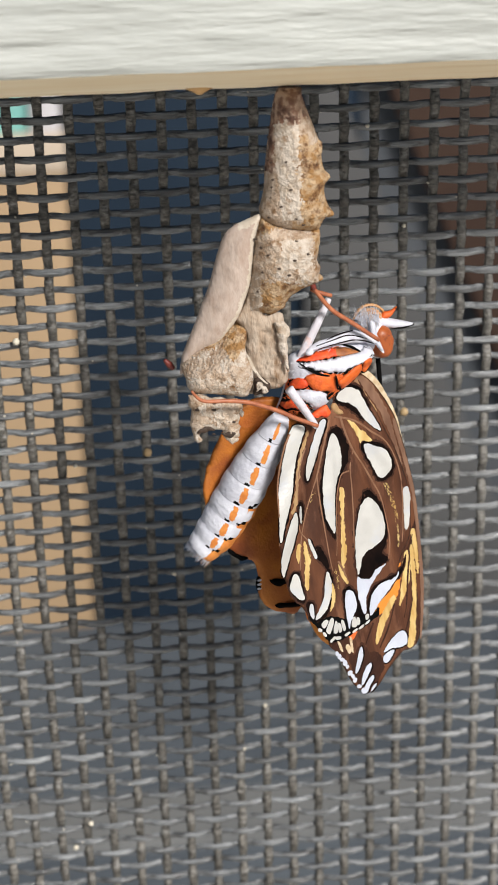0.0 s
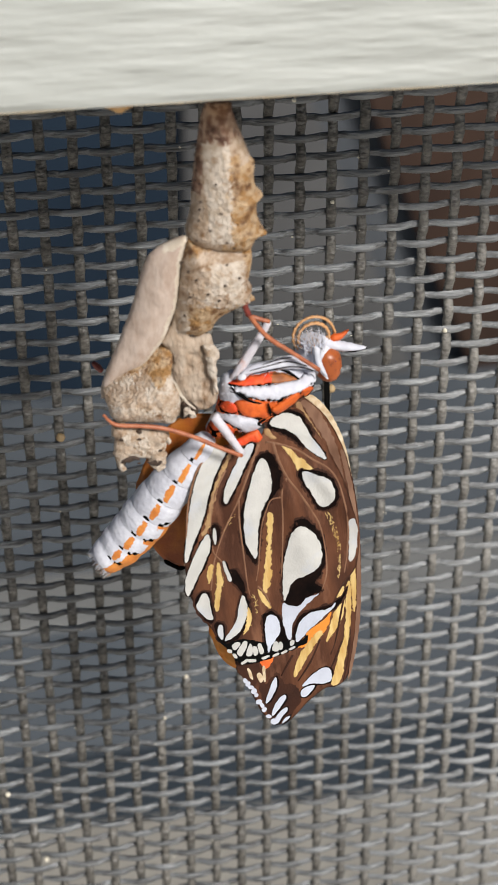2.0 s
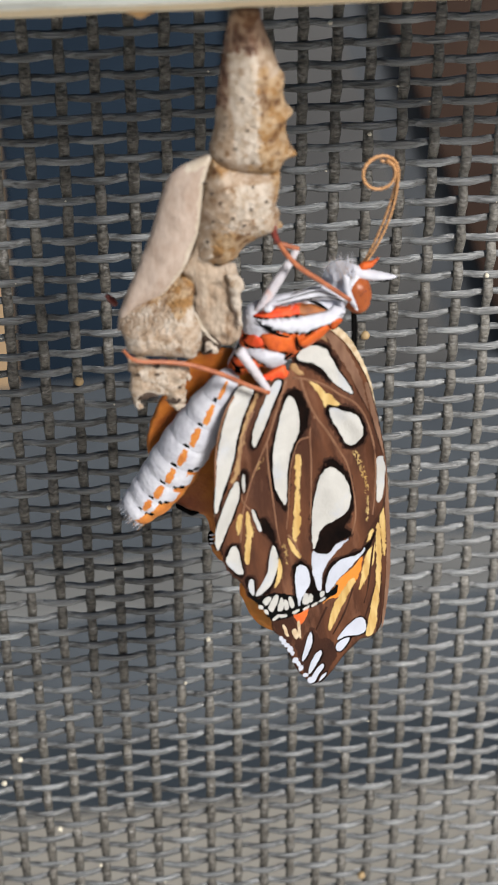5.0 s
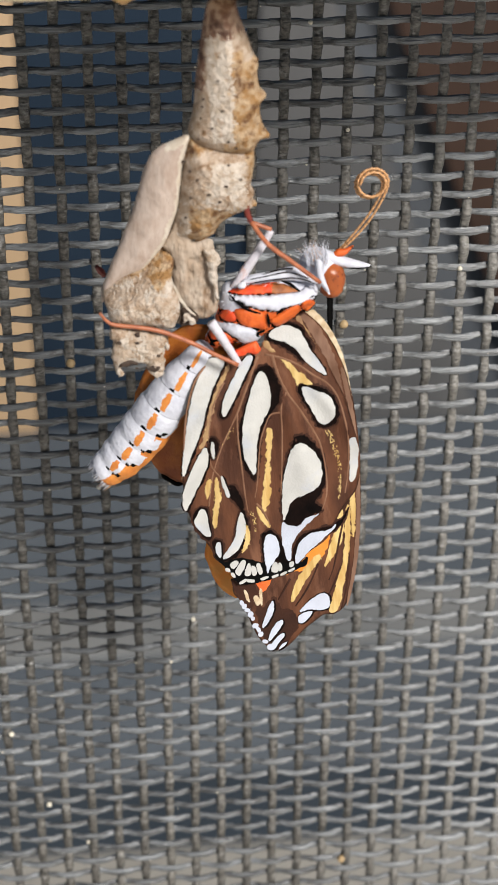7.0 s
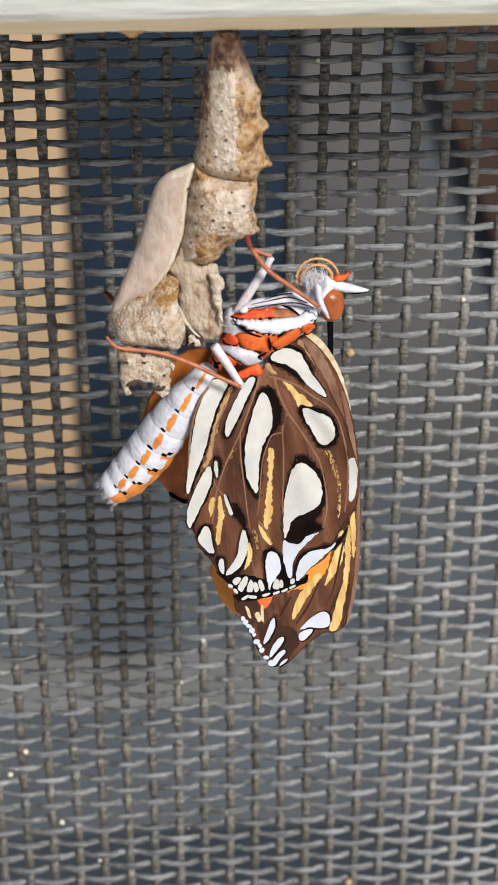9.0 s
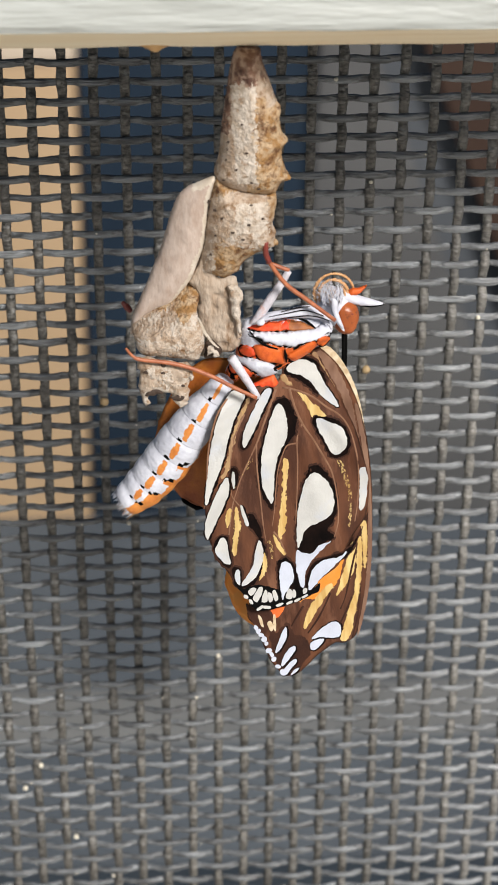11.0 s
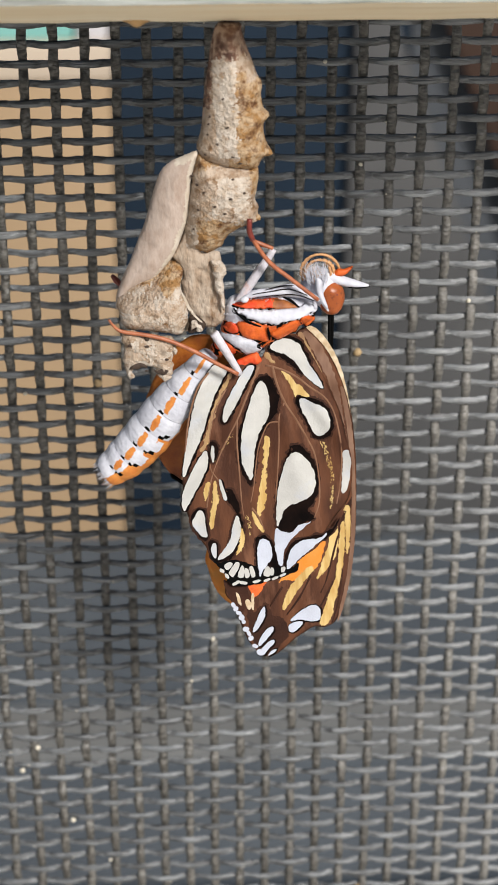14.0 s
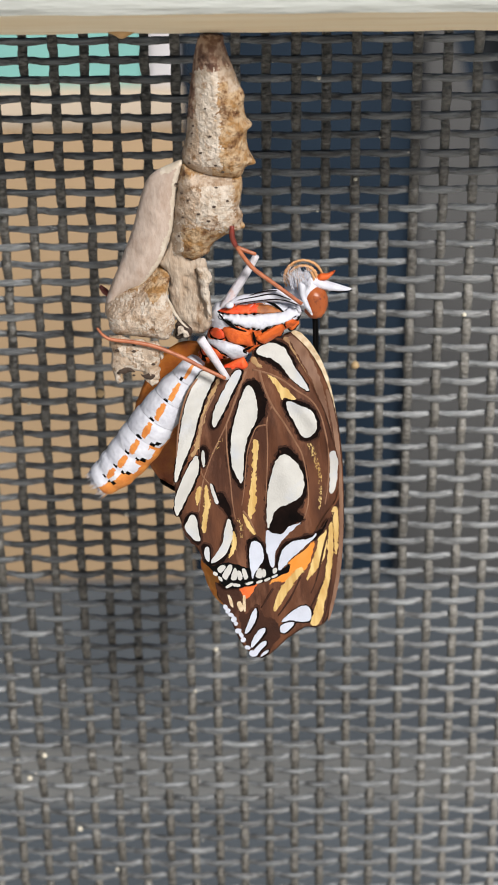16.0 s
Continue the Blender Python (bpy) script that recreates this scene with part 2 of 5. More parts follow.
def puff(outline, depth, front, back, width, step=0.4, rough=0.0, grain=0.6, n=4, ragged=0.0, seed=0.0, paint=None, frayed=0.0):
    """A closed cushion over an outline (u right, v up): depth(u, v) is its mid sheet, front and back its greatest heights."""
    ring = curve(outline, n)
    if ragged:
        ring = ring + np.array([[noise.noise(Vector((x * 1.7, y * 1.7, seed + k))) for k in (3, 9)] for x, y in ring]) * ragged
    if frayed:
        ring = fray(ring, frayed, k=seed)
    uv, fs = fill(ring, step)
    d = gap(uv, ring)
    w = np.array([depth(u, v) for u, v in uv])
    hf, hb = dome(d, width, front), dome(d, width, back)
    if rough:
        k = np.clip(d / width, 0, 1)
        hf = hf + k * np.array([rough * (noise.noise(Vector((u * grain, v * grain, seed))) + 0.5 * noise.noise(Vector((u * grain * 2.7, v * grain * 2.7, seed + 5)))) for u, v in uv])
    bm = bmesh.new()
    rim = d < 1e-6
    fv = [bm.verts.new((u, w[i] - hf[i], v)) for i, (u, v) in enumerate(uv)]
    bv = [fv[i] if rim[i] else bm.verts.new((u, w[i] + hb[i], v)) for i, (u, v) in enumerate(uv)]
    for fc in fs:
        try:
            made = bm.faces.new([fv[i] for i in fc])
            if paint:
                made.material_index = paint(*uv[list(fc)].mean(0))
            if not all(rim[i] for i in fc):
                bm.faces.new([bv[i] for i in reversed(fc)])
        except ValueError:
            pass
    return bm


def patch(outline, depth, step=0.25, n=6, frayed=0.0, thick=0.03):
    """A thin flat layer over an outline, with a short side all round."""
    ring = curve(outline, n)
    if frayed:
        ring = fray(ring, frayed)
    uv, fs = fill(ring, step)
    bm = bmesh.new()
    vs = [bm.verts.new((u, depth(u, v), v)) for u, v in uv]
    sides = {}
    for fc in fs:
        try:
            bm.faces.new([vs[i] for i in fc])
        except ValueError:
            continue
        for i, j in zip(fc, list(fc[1:]) + [fc[0]]):
            if (j, i) in sides:
                del sides[(j, i)]
            else:
                sides[(i, j)] = 1
    for i, j in sides:
        (a, b), (c, d) = uv[i], uv[j]
        y0, y1 = depth(a, b), depth(c, d)
        bm.faces.new([bm.verts.new(q) for q in ((a, y0, b), (a, y0 + thick, b), (c, y1 + thick, d), (c, y1, d))])
    return bm


def tube(path, radii, sides=8, n=4, flat=1.0):
    p = curve(path, n, False)
    r = np.interp(np.linspace(0, 1, len(p)), np.linspace(0, 1, len(radii)), radii)
    bm = bmesh.new()
    rings = []
    for i, c in enumerate(p):
        t = p[min(i + 1, len(p) - 1)] - p[max(i - 1, 0)]
        t = t / (np.linalg.norm(t) + 1e-9)
        a = np.cross(t, (0, 1, 0))
        a = a / (np.linalg.norm(a) + 1e-9)
        b = np.cross(t, a)
        rings.append([bm.verts.new(c + r[i] * (math.cos(q) * a + flat * math.sin(q) * b)) for q in np.linspace(0, 2 * math.pi, sides, False)])
    for q, s in zip(rings, rings[1:]):
        for i in range(sides):
            bm.faces.new((q[i], q[(i + 1) % sides], s[(i + 1) % sides], s[i]))
    bm.faces.new(rings[0][::-1])
    bm.faces.new(rings[-1])
    return bm


def box(x0, x1, y0, y1, z0, z1, bevel=0.0):
    bm = bmesh.new()
    bmesh.ops.create_cube(bm, size=1)
    for v in bm.verts:
        v.co = Vector(((x0 + x1) / 2 + v.co.x * (x1 - x0), (y0 + y1) / 2 + v.co.y * (y1 - y0), (z0 + z1) / 2 + v.co.z * (z1 - z0)))
    if bevel:
        bmesh.ops.bevel(bm, geom=bm.edges[:], offset=bevel, segments=3, affect="EDGES", profile=0.6)
    return bm


def flat(w):
    return lambda u, v: w


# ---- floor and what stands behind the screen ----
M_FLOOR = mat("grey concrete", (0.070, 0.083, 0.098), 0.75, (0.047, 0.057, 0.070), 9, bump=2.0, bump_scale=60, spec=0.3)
M_PATIO = mat("pale concrete", (0.62, 0.59, 0.54), 0.85, (0.54, 0.51, 0.46), 6, bump=2.0, bump_scale=50)
M_TAN = mat("tan board", (0.365, 0.255, 0.152), 0.7, (0.32, 0.222, 0.13), 7, bump=1.0, bump_scale=40)
M_TEAL = mat("teal plastic", (0.20, 0.46, 0.435), 0.5, (0.17, 0.42, 0.395), 8)
M_WHITE = mat("white plastic", (0.6, 0.59, 0.62), 0.5, (0.54, 0.53, 0.56), 8)
M_NAVY = mat("navy plastic", (0.014, 0.026, 0.044), 0.7, (0.009, 0.018, 0.032), 12, spec=0.15)
M_BOARD = mat("grey board", (0.094, 0.095, 0.097), 0.8, (0.064, 0.065, 0.068), 9, spec=0.2)
M_DUSTBLUE = mat("dull blue grey plastic", (0.088, 0.097, 0.110), 0.7, (0.066, 0.074, 0.086), 12, spec=0.15)
M_LID = mat("cream lid", (0.5, 0.42, 0.33), 0.7, (0.46, 0.38, 0.3), 9)
M_SLATE = mat("dark grey board", (0.045, 0.044, 0.045), 0.8, (0.032, 0.031, 0.033), 10, spec=0.2)
M_STRIP = mat("weathered timber", (0.185, 0.191, 0.192), 0.75, (0.14, 0.146, 0.149), 14, spec=0.3)
M_MAT = mat("beige mat", (0.33, 0.315, 0.285), 0.85, (0.27, 0.257, 0.232), 14, bump=1.0, bump_scale=90, spec=0.3)
M_EDGING = mat("dark blue rubber", (0.042, 0.054, 0.068), 0.7, (0.030, 0.040, 0.052), 14, spec=0.2)
M_RUSSET = mat("dark brown board", (0.062, 0.037, 0.027), 0.75, (0.038, 0.023, 0.018), 12, spec=0.2)

# Out of view; pale so that it bounces light up under the rail.
ground = tagged(part("ground", box(-40000, 40000, -40000, 40000, -640, -564), M_PATIO), "pale concrete ground reaching far out", "ground", kind="structure")
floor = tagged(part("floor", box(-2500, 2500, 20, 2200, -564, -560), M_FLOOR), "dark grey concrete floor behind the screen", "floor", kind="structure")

def slab(name, corners, y, deep, material, label, category):
    """An upright board with the given corners (x, z), as deep as that."""
    bm = bmesh.new()
    f0 = [bm.verts.new((x, y, z)) for x, z in corners]
    f1 = [bm.verts.new((x, y + deep, z)) for x, z in corners]
    bm.faces.new(f0)
    bm.faces.new(f1[::-1])
    for i in range(len(f0)):
        j = (i + 1) % len(f0)
        bm.faces.new((f0[i], f1[i], f1[j], f0[j]))
    bmesh.ops.bevel(bm, geom=bm.edges[:], offset=2, segments=2, affect="EDGES", profile=0.6)
    at = (sum(c[0] for c in corners) / len(corners), y + deep / 2, min(c[1] for c in corners))
    ob = part(name, bm, material, at=at)
    return tagged(ob, label, category)


slab("crate", [(-520, -560), (-18, -560), (-18, -262), (-520, -262)], 862, 240, M_TAN, "tan cardboard crate standing on the concrete floor", "crate")
slab("tray", [(-522, -262), (-17, -262), (-17, -240), (-522, -240)], 860, 244, M_LID, "pale cream tray lying on the tan crate", "tray")
slab("teal_tub", [(-480, -240), (-38, -240), (-38, -40), (-480, -40)], 866, 200, M_TEAL, "teal plastic tub standing on the cream tray", "tub")
slab("white_tub", [(-36, -240), (-19, -240), (-19, -60), (-36, -60)], 864, 160, M_WHITE, "narrow white plastic tub beside the teal tub", "tub")
slab("navy_panel", [(-16, -560), (150, -560), (150, -60), (-16, -60)], 865, 30, M_NAVY, "navy blue plastic panel standing on the floor", "panel")
slab("grey_board", [(112, -560), (262, -560), (133, -205), (120, -205)], 857, 6, M_BOARD, "leaning grey weathered board", "board")
slab("blue_grey_panel", [(152, -560), (520, -560), (520, -50), (152, -50)], 872, 30, M_DUSTBLUE, "dull blue grey plastic panel standing on the floor", "panel")
slab("brown_board", [(300, -560), (700, -560), (700, -40), (95, -40)], 856, 12, M_RUSSET, "dark reddish brown leaning board", "board")
slab("slate_panel", [(-700, -560), (900, -560), (900, 300), (-700, 300)], 1130, 40, M_SLATE, "dark grey panel standing behind the boards", "panel")
tagged(part("floor_strip", box(-900, 900, 628, 674, -560, -556, 1), M_STRIP), "grey weathered timber strip lying on the concrete floor", "strip")
tagged(part("mat_edging", box(-900, 900, 484, 530, -560, -556.5, 1), M_EDGING), "dark blue edging strip lying along the beige mat", "edging")
tagged(part("floor_mat", box(-900, 900, 60, 481, -560, -556, 1), M_MAT), "beige mat lying on the concrete floor", "mat")



# ---- woven screen ----
PX, PZ = 2.8, 1.8187
screen = tagged(new("screen"), "charcoal woven vinyl insect screen stretched behind the rail", "screen", kind="structure")


def strand(name, fixed, lo, hi, pitch, rad, flatness, first, vertical):
    """One strand that dips behind every second crossing, and swells where it comes forward."""
    path, radii = [], []
    for k in range(lo, hi + 1):
        for j in range(5):
            s = k + j / 5
            wave = math.cos(math.pi * (s + first))
            lag = math.cos(math.pi * (s + first) - 0.5)
            path.append((s * pitch, 0.26 * wave if vertical else 0.2 * max(-1.0, min(1.0, 1.7 * wave))))
            radii.append(rad * (1 - (0.05 * wave if vertical else 0.09 * lag)))
    pts = [(fixed, w, -s) if vertical else (s, w, fixed) for s, w in path]
    bm = tube(pts, radii, 8, 1, flatness)
    for v in bm.verts:
        q = noise.noise_vector(Vector((v.co.x * 0.35, v.co.y, v.co.z * 0.35 + fixed)))
        v.co.x += q.x * 0.08
        v.co.z += q.z * 0.09
        v.co += Vector((1, 0.6, 1)) * 0.05 * noise.noise(v.co * 2.1)
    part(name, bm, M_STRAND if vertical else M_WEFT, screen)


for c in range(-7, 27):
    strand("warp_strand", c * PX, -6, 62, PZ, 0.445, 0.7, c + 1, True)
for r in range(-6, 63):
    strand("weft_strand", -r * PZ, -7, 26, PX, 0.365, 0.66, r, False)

for x, z, r, m in ((30.1, -3.5, 0.22, 0), (44.5, -27.2, 0.25, 0), (33.6, -13.3, 0.2, 0), (-1.4, -82.2, 0.34, 0), (3.8, -89.2, 0.34, 0), (10.55, -49.1, 0.24, 0), (1.33, -36.4, 0.22, 0),
                   (17.2, -70.9, 0.2, 0), (19.5, -65.6, 0.28, 0), (7.8, -95.0, 0.24, 0), (0.4, -79.2, 0.3, 0), (8.5, -35.4, 0.42, 1), (33.9, -32.5, 0.42, 1), (35.8, -100.0, 0.4, 1), (-3.5, -23.0, 0.4, 0)):
    bm = bmesh.new()
    bmesh.ops.create_icosphere(bm, subdivisions=2, radius=r)
    for v in bm.verts:
        v.co = Vector((x, -0.55, z)) + v.co * (1 + 0.4 * noise.noise(v.co * 4 + Vector((x, z, 0)))) * Vector((0.75, 0.6, 1.2 if m else 0.9)).length / 1.5
    part("speck", bm, [M_SPECK, M_SEED][m], screen)

# dust caught on the weave
rng = random.Random(21)
bm = bmesh.new()
for _ in range(150):
    c, r = rng.randint(-6, 24), rng.randint(-2, 58)
    x, z, y = c * PX + rng.uniform(-0.9, 0.9), -r * PZ + rng.uniform(-0.25, 0.25), -0.38 - rng.uniform(0, 0.12)
    k = rng.uniform(0.05, 0.13)
    pts = [bm.verts.new((x + k * a, y + 0.6 * k * b, z + k * d)) for a, b, d in ((1.3, 0, 0), (-1.1, 0, 0.2), (0, -1, 0.1), (0.1, 1, 0), (0, 0, 1), (0.2, 0, -0.9))]
    for i, j, l in ((0, 2, 4), (0, 4, 3), (0, 3, 5), (0, 5, 2), (1, 4, 2), (1, 3, 4), (1, 5, 3), (1, 2, 5)):
        bm.faces.new((pts[i], pts[j], pts[l]))
part("dust", bm, M_SPECK, screen, "pale dust specks", smooth=False)["kind"] = "stuff"

# ---- rail ----
rail = tagged(new("window_rail"), "white painted wooden rail with a bare yellowed lower edge", "rail", kind="structure")
bm = bmesh.new()
# Height and right end out of view, made up to shade the screen.
prof = [(-30.3, 110.0), (-30.3, 9.9), (-30.1, 9.35), (-22.7, 6.15), (-22.2, 6.3), (-22.0, 7.5), (-22.0, 110.0)]
xs = np.linspace(-80, 67, 70)
rings = [[bm.verts.new((x, y, z + 0.12 * noise.noise(Vector((x * 0.2, y, 0))) * (z < 10))) for y, z in prof] for x in xs]
for a, b in zip(rings, rings[1:]):
    for i in range(len(prof)):
        j = (i + 1) % len(prof)
        fc = bm.faces.new((a[i], a[j], b[j], b[i]))
        fc.material_index = 1 if i in (2, 3, 4) else 0
bm.faces.new(rings[0])
bm.faces.new(rings[-1][::-1])
part("rail_board", bm, [M_PAINT, M_UNDER], rail, smooth=False)
bm = puff([(12.2, 6.5), (13.0, 6.05), (13.6, 5.75), (14.2, 6.05), (15.0, 6.5), (13.6, 6.9)], flat(-22.9), 0.5, 0.4, 0.6, 0.2)
part("drip", bm, M_RESIN, rail, "hardened amber drip")

# ---- husk ----
husk = thing("chrysalis_husk", (20, -22, 6), "empty split beige brown chrysalis husk hanging from the rail", "chrysalis")


def mottle(u, v, k, s=0.9):
    return noise.noise(Vector((u * s, v * s, k))) + 0.5 * noise.noise(Vector((u * s * 3, v * s * 3, k + 7))) + 0.55 * noise.noise(Vector((u * 6, v * 6, k + 3)))


def abdomen_paint(u, v):
    if v > -2.4 + 1.1 * mottle(u, v, 1) or (u < -0.12 + 0.12 * v + 0.3 * mottle(u, v, 9) and v > -6.4 + 1.6 * mottle(u, v, 10)):
        return 2
    if u > 1.0 - 0.04 * v + 0.6 * mottle(u, v, 2) and v < -3.4 - 0.9 * (u > 2):
        return 1
    if u > 0.6 and v < -10.6 + 0.3 * abs(u - 1) + 0.7 * mottle(u, v, 3):
        return 1
    if -0.55 < u + 0.08 * (v + 6) + 0.12 * mottle(u, v, 8, 2.0) < 1.5 and -10.3 < v:
        return 3
    return 0


def thorax_paint(u, v):
    if u < -1.9 + 0.35 * mottle(u, v, 19) and v < -15.2:
        return 3 if mottle(u, v, 20, 1.5) > -0.2 else 2
    if v < -15.6 - 0.15 * u + 1.0 * mottle(u, v, 4) or (u > 2.4 + 0.6 * mottle(u, v, 6) and v > -13.5) or v > -11.2 + 0.5 * mottle(u, v, 12):
        return 1
    return 2 if -0.6 < u + 0.5 * mottle(u, v, 17) < 2.2 and v < -12.0 and mottle(u, v, 18) > -0.35 else 0


CAP_GOLD = curve([(-7.68, -21.43), (-6.56, -20.66), (-5.16, -19.69), (-4.15, -19.02), (-3.24, -19.23), (-3.21, -20.96), (-3.73, -21.30), (-4.47, -21.88), (-5.19, -21.07), (-6.03, -21.56), (-6.95, -21.65)], 3)


def cap_paint(u, v):
    p = np.array([[u + 0.35 * mottle(u, v, 5, 1.2), v + 0.3 * mottle(u, v, 25, 1.2)]])
    if within(p, CAP_GOLD)[0]:
        return 1
    return 2 if mottle(u, v, 26, 0.9) > 0.1 else 0


CAP_EDGE = (-17.5, 0.49)


def cap_sheet(u, v):
    """The cap's mid sheet, which slips under the wing case along its upper edge."""
    k = min(max((v - CAP_EDGE[0] - CAP_EDGE[1] * u + 2.8) / 2.8, 0.0), 1.0)
    return -2.2 + 3.0 * k * k * (3 - 2 * k)


abdomen_case = part("abdomen_case", puff([(-0.13, -0.00), (-0.67, -1.55), (-0.90, -3.11), (-1.18, -4.92), (-1.38, -6.75), (-1.48, -8.23), (-1.76, -9.35), (-1.90, -10.00), (-1.60, -10.76), (-0.88, -11.24), (0.43, -11.64), (1.80, -11.84), (2.93, -11.67), (3.38, -10.91), (4.01, -10.36), (3.74, -9.79), (3.46, -8.85), (3.50, -7.92), (3.90, -7.36), (3.41, -6.76), (3.22, -5.70), (3.31, -4.97), (2.90, -4.06), (2.50, -2.92), (2.06, -1.80), (1.70, -0.68), (1.53, -0.02)], flat(-0.5), 2.4, 2.2, 2.6, 0.11, 0.13, 2.3, paint=abdomen_paint), [M_HUSK, M_HUSK_GOLD, M_HUSK_STEM, M_HUSK_LIGHT], husk)
thorax_case = part("thorax_case", puff([(-1.73, -10.28), (-2.10, -11.22), (-2.39, -12.64), (-2.55, -14.07), (-2.70, -15.42), (-2.95, -16.49), (-3.19, -17.56), (-3.39, -18.55), (-3.03, -19.05), (-2.38, -18.91), (-1.83, -19.17), (-1.18, -19.37), (-0.44, -19.09), (0.21, -18.50), (0.36, -17.91), (1.00, -17.43), (1.74, -16.85), (2.52, -16.57), (3.07, -16.09), (3.02, -15.11), (2.79, -14.24), (2.97, -13.04), (3.01, -11.66), (1.78, -11.36), (0.43, -11.15), (-0.83, -10.67)], lambda u, v: -0.8 + 0.28 * max(0.0, -14.5 - v), 2.2, 2.4, 2.3, 0.12, 0.15, 2.0, ragged=0.14, seed=4, paint=thorax_paint), [M_HUSK, M_HUSK_GOLD, M_HUSK_LIGHT, M_HUSK_DARK], husk)
WING_CASE = [(-1.81, -10.21), (-2.49, -10.39), (-3.27, -10.76), (-4.09, -11.22), (-4.78, -11.93), (-5.26, -13.11), (-5.61, -14.31), (-6.00, -15.76), (-6.40, -16.98), (-6.89, -18.20), (-7.34, -19.43), (-7.89, -20.67), (-8.39, -21.92), (-8.70, -22.93), (-8.78, -24.11), (-8.35, -23.75), (-7.95, -22.95), (-7.28, -22.30), (-6.33, -21.81), (-5.39, -21.27), (-4.67, -20.32), (-4.05, -19.48), (-3.62, -18.64), (-3.18, -17.41), (-2.85, -16.44), (-2.60, -15.32), (-2.45, -14.11), (-2.34, -12.67), (-2.05, -11.39)]
WING_RING = curve(WING_CASE, 4)
wing_case = part("wing_case", puff(WING_CASE, lambda u, v: -0.3 - 0.16 * max(0.0, u + 6.5), 1.0, 1.4, 2.0, 0.16, 0.14, 0.6, seed=8, paint=lambda u, v: 1 if gap(np.array([[u, v]]), WING_RING)[0] < 0.42 + 0.15 * mottle(u, v, 31) and u > -3.9 + 0.3 * (v + 12) else 0), [M_HUSK_GREY, M_HUSK_PALE], husk, "smooth greyish wing case")
part("head_cap", puff([(-7.70, -21.62), (-7.04, -21.13), (-6.01, -20.60), (-5.08, -19.82), (-4.24, -19.29), (-3.41, -19.25), (-3.10, -19.75), (-3.11, -20.65), (-3.35, -21.39), (-3.04, -22.40), (-2.73, -23.41), (-2.88, -24.43), (-3.18, -25.29), (-3.88, -25.54), (-5.05, -25.26), (-6.21, -25.14), (-7.38, -25.02), (-8.16, -24.59), (-8.46, -23.78), (-8.67, -23.22), (-8.38, -22.57), (-8.04, -22.02)], cap_sheet, 1.5, 1.5, 1.6, 0.11, 0.17, 2.2, ragged=0.14, seed=2, paint=cap_paint), [M_HUSK, M_HUSK_GOLD, M_HUSK_LIGHT], husk)
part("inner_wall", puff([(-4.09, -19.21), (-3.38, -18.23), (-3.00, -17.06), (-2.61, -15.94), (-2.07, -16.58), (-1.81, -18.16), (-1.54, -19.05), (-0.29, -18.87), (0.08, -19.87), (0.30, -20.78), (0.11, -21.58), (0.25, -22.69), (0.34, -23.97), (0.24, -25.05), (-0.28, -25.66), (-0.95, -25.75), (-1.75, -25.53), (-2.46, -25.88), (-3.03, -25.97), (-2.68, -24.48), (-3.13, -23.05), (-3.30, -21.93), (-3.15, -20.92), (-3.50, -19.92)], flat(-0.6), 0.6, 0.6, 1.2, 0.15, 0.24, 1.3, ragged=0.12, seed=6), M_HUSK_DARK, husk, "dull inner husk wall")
part("torn_edge", puff([(-0.64, -19.20), (-0.04, -19.41), (0.37, -20.31), (0.14, -21.05), (0.22, -22.31), (0.31, -23.83), (0.08, -23.73), (-0.20, -22.61), (-0.56, -21.59), (-0.70, -20.59), (-0.83, -19.79)], flat(-1.5), 0.3, 0.3, 0.4, 0.13, 0.2, 2.2, ragged=0.22), M_HUSK_LIGHT, husk, "pale torn husk edge")
# A solid dark patch painted as the shade inside the torn husk.
part("inner_hole_shade", puff([(-2.79, -24.36), (-2.22, -24.01), (-1.53, -24.74), (-1.34, -25.40), (-2.00, -25.70), (-2.66, -25.64)], flat(-1.7), 0.2, 0.3, 0.5, 0.14, 0.2, 2.0, ragged=0.3), M_PORE_HOLE, husk, "dark patch painted for the shade in a torn hole")
part("torn_scrap", puff([(-2.56, -24.55), (-2.14, -24.26), (-1.91, -24.77), (-1.50, -25.24), (-2.01, -25.33), (-2.29, -24.97), (-2.67, -25.32)], flat(-2.3), 0.2, 0.2, 0.3, 0.1, 0.2, 2.6, ragged=0.25, seed=5), M_HUSK_LIGHT, husk)
FLAP = [(-8.14, -24.77), (-7.13, -24.94), (-5.97, -25.11), (-4.82, -25.29), (-3.84, -25.56), (-3.86, -26.68), (-4.16, -27.71), (-4.13, -28.75), (-4.79, -29.05), (-5.44, -28.67), (-5.71, -28.09), (-6.46, -27.98), (-7.16, -28.12), (-7.42, -28.79), (-7.79, -28.94), (-8.06, -28.42), (-8.11, -27.02), (-8.22, -25.74)]
part("base_flap", puff(FLAP, flat(-3.2), 0.6, 0.5, 1.0, 0.11, 0.22, 1.4, ragged=0.3, seed=1, paint=lambda u, v: 1 if mottle(u, v, 33, 1.1) > 0.32 else 2 if mottle(u, v, 34, 1.1) > 0.1 else 0), [M_HUSK, M_HUSK_DARK, M_HUSK_LIGHT], husk)
for k, pts in enumerate(([(-7.78, -28.59), (-7.59, -28.39), (-7.41, -28.81), (-7.65, -29.11)], [(-5.53, -28.21), (-5.16, -28.38), (-4.65, -28.70), (-4.32, -28.60), (-4.18, -29.02), (-4.71, -29.32), (-5.26, -28.89)], [(-4.09, -26.03), (-3.76, -26.24), (-3.82, -26.85), (-4.05, -26.75)])):
    part("torn_scrap", puff(pts, flat(-3.5), 0.15, 0.2, 0.3, 0.1, 0.1, 3.0, ragged=0.3, seed=7 + k), M_HUSK_LIGHT, husk)
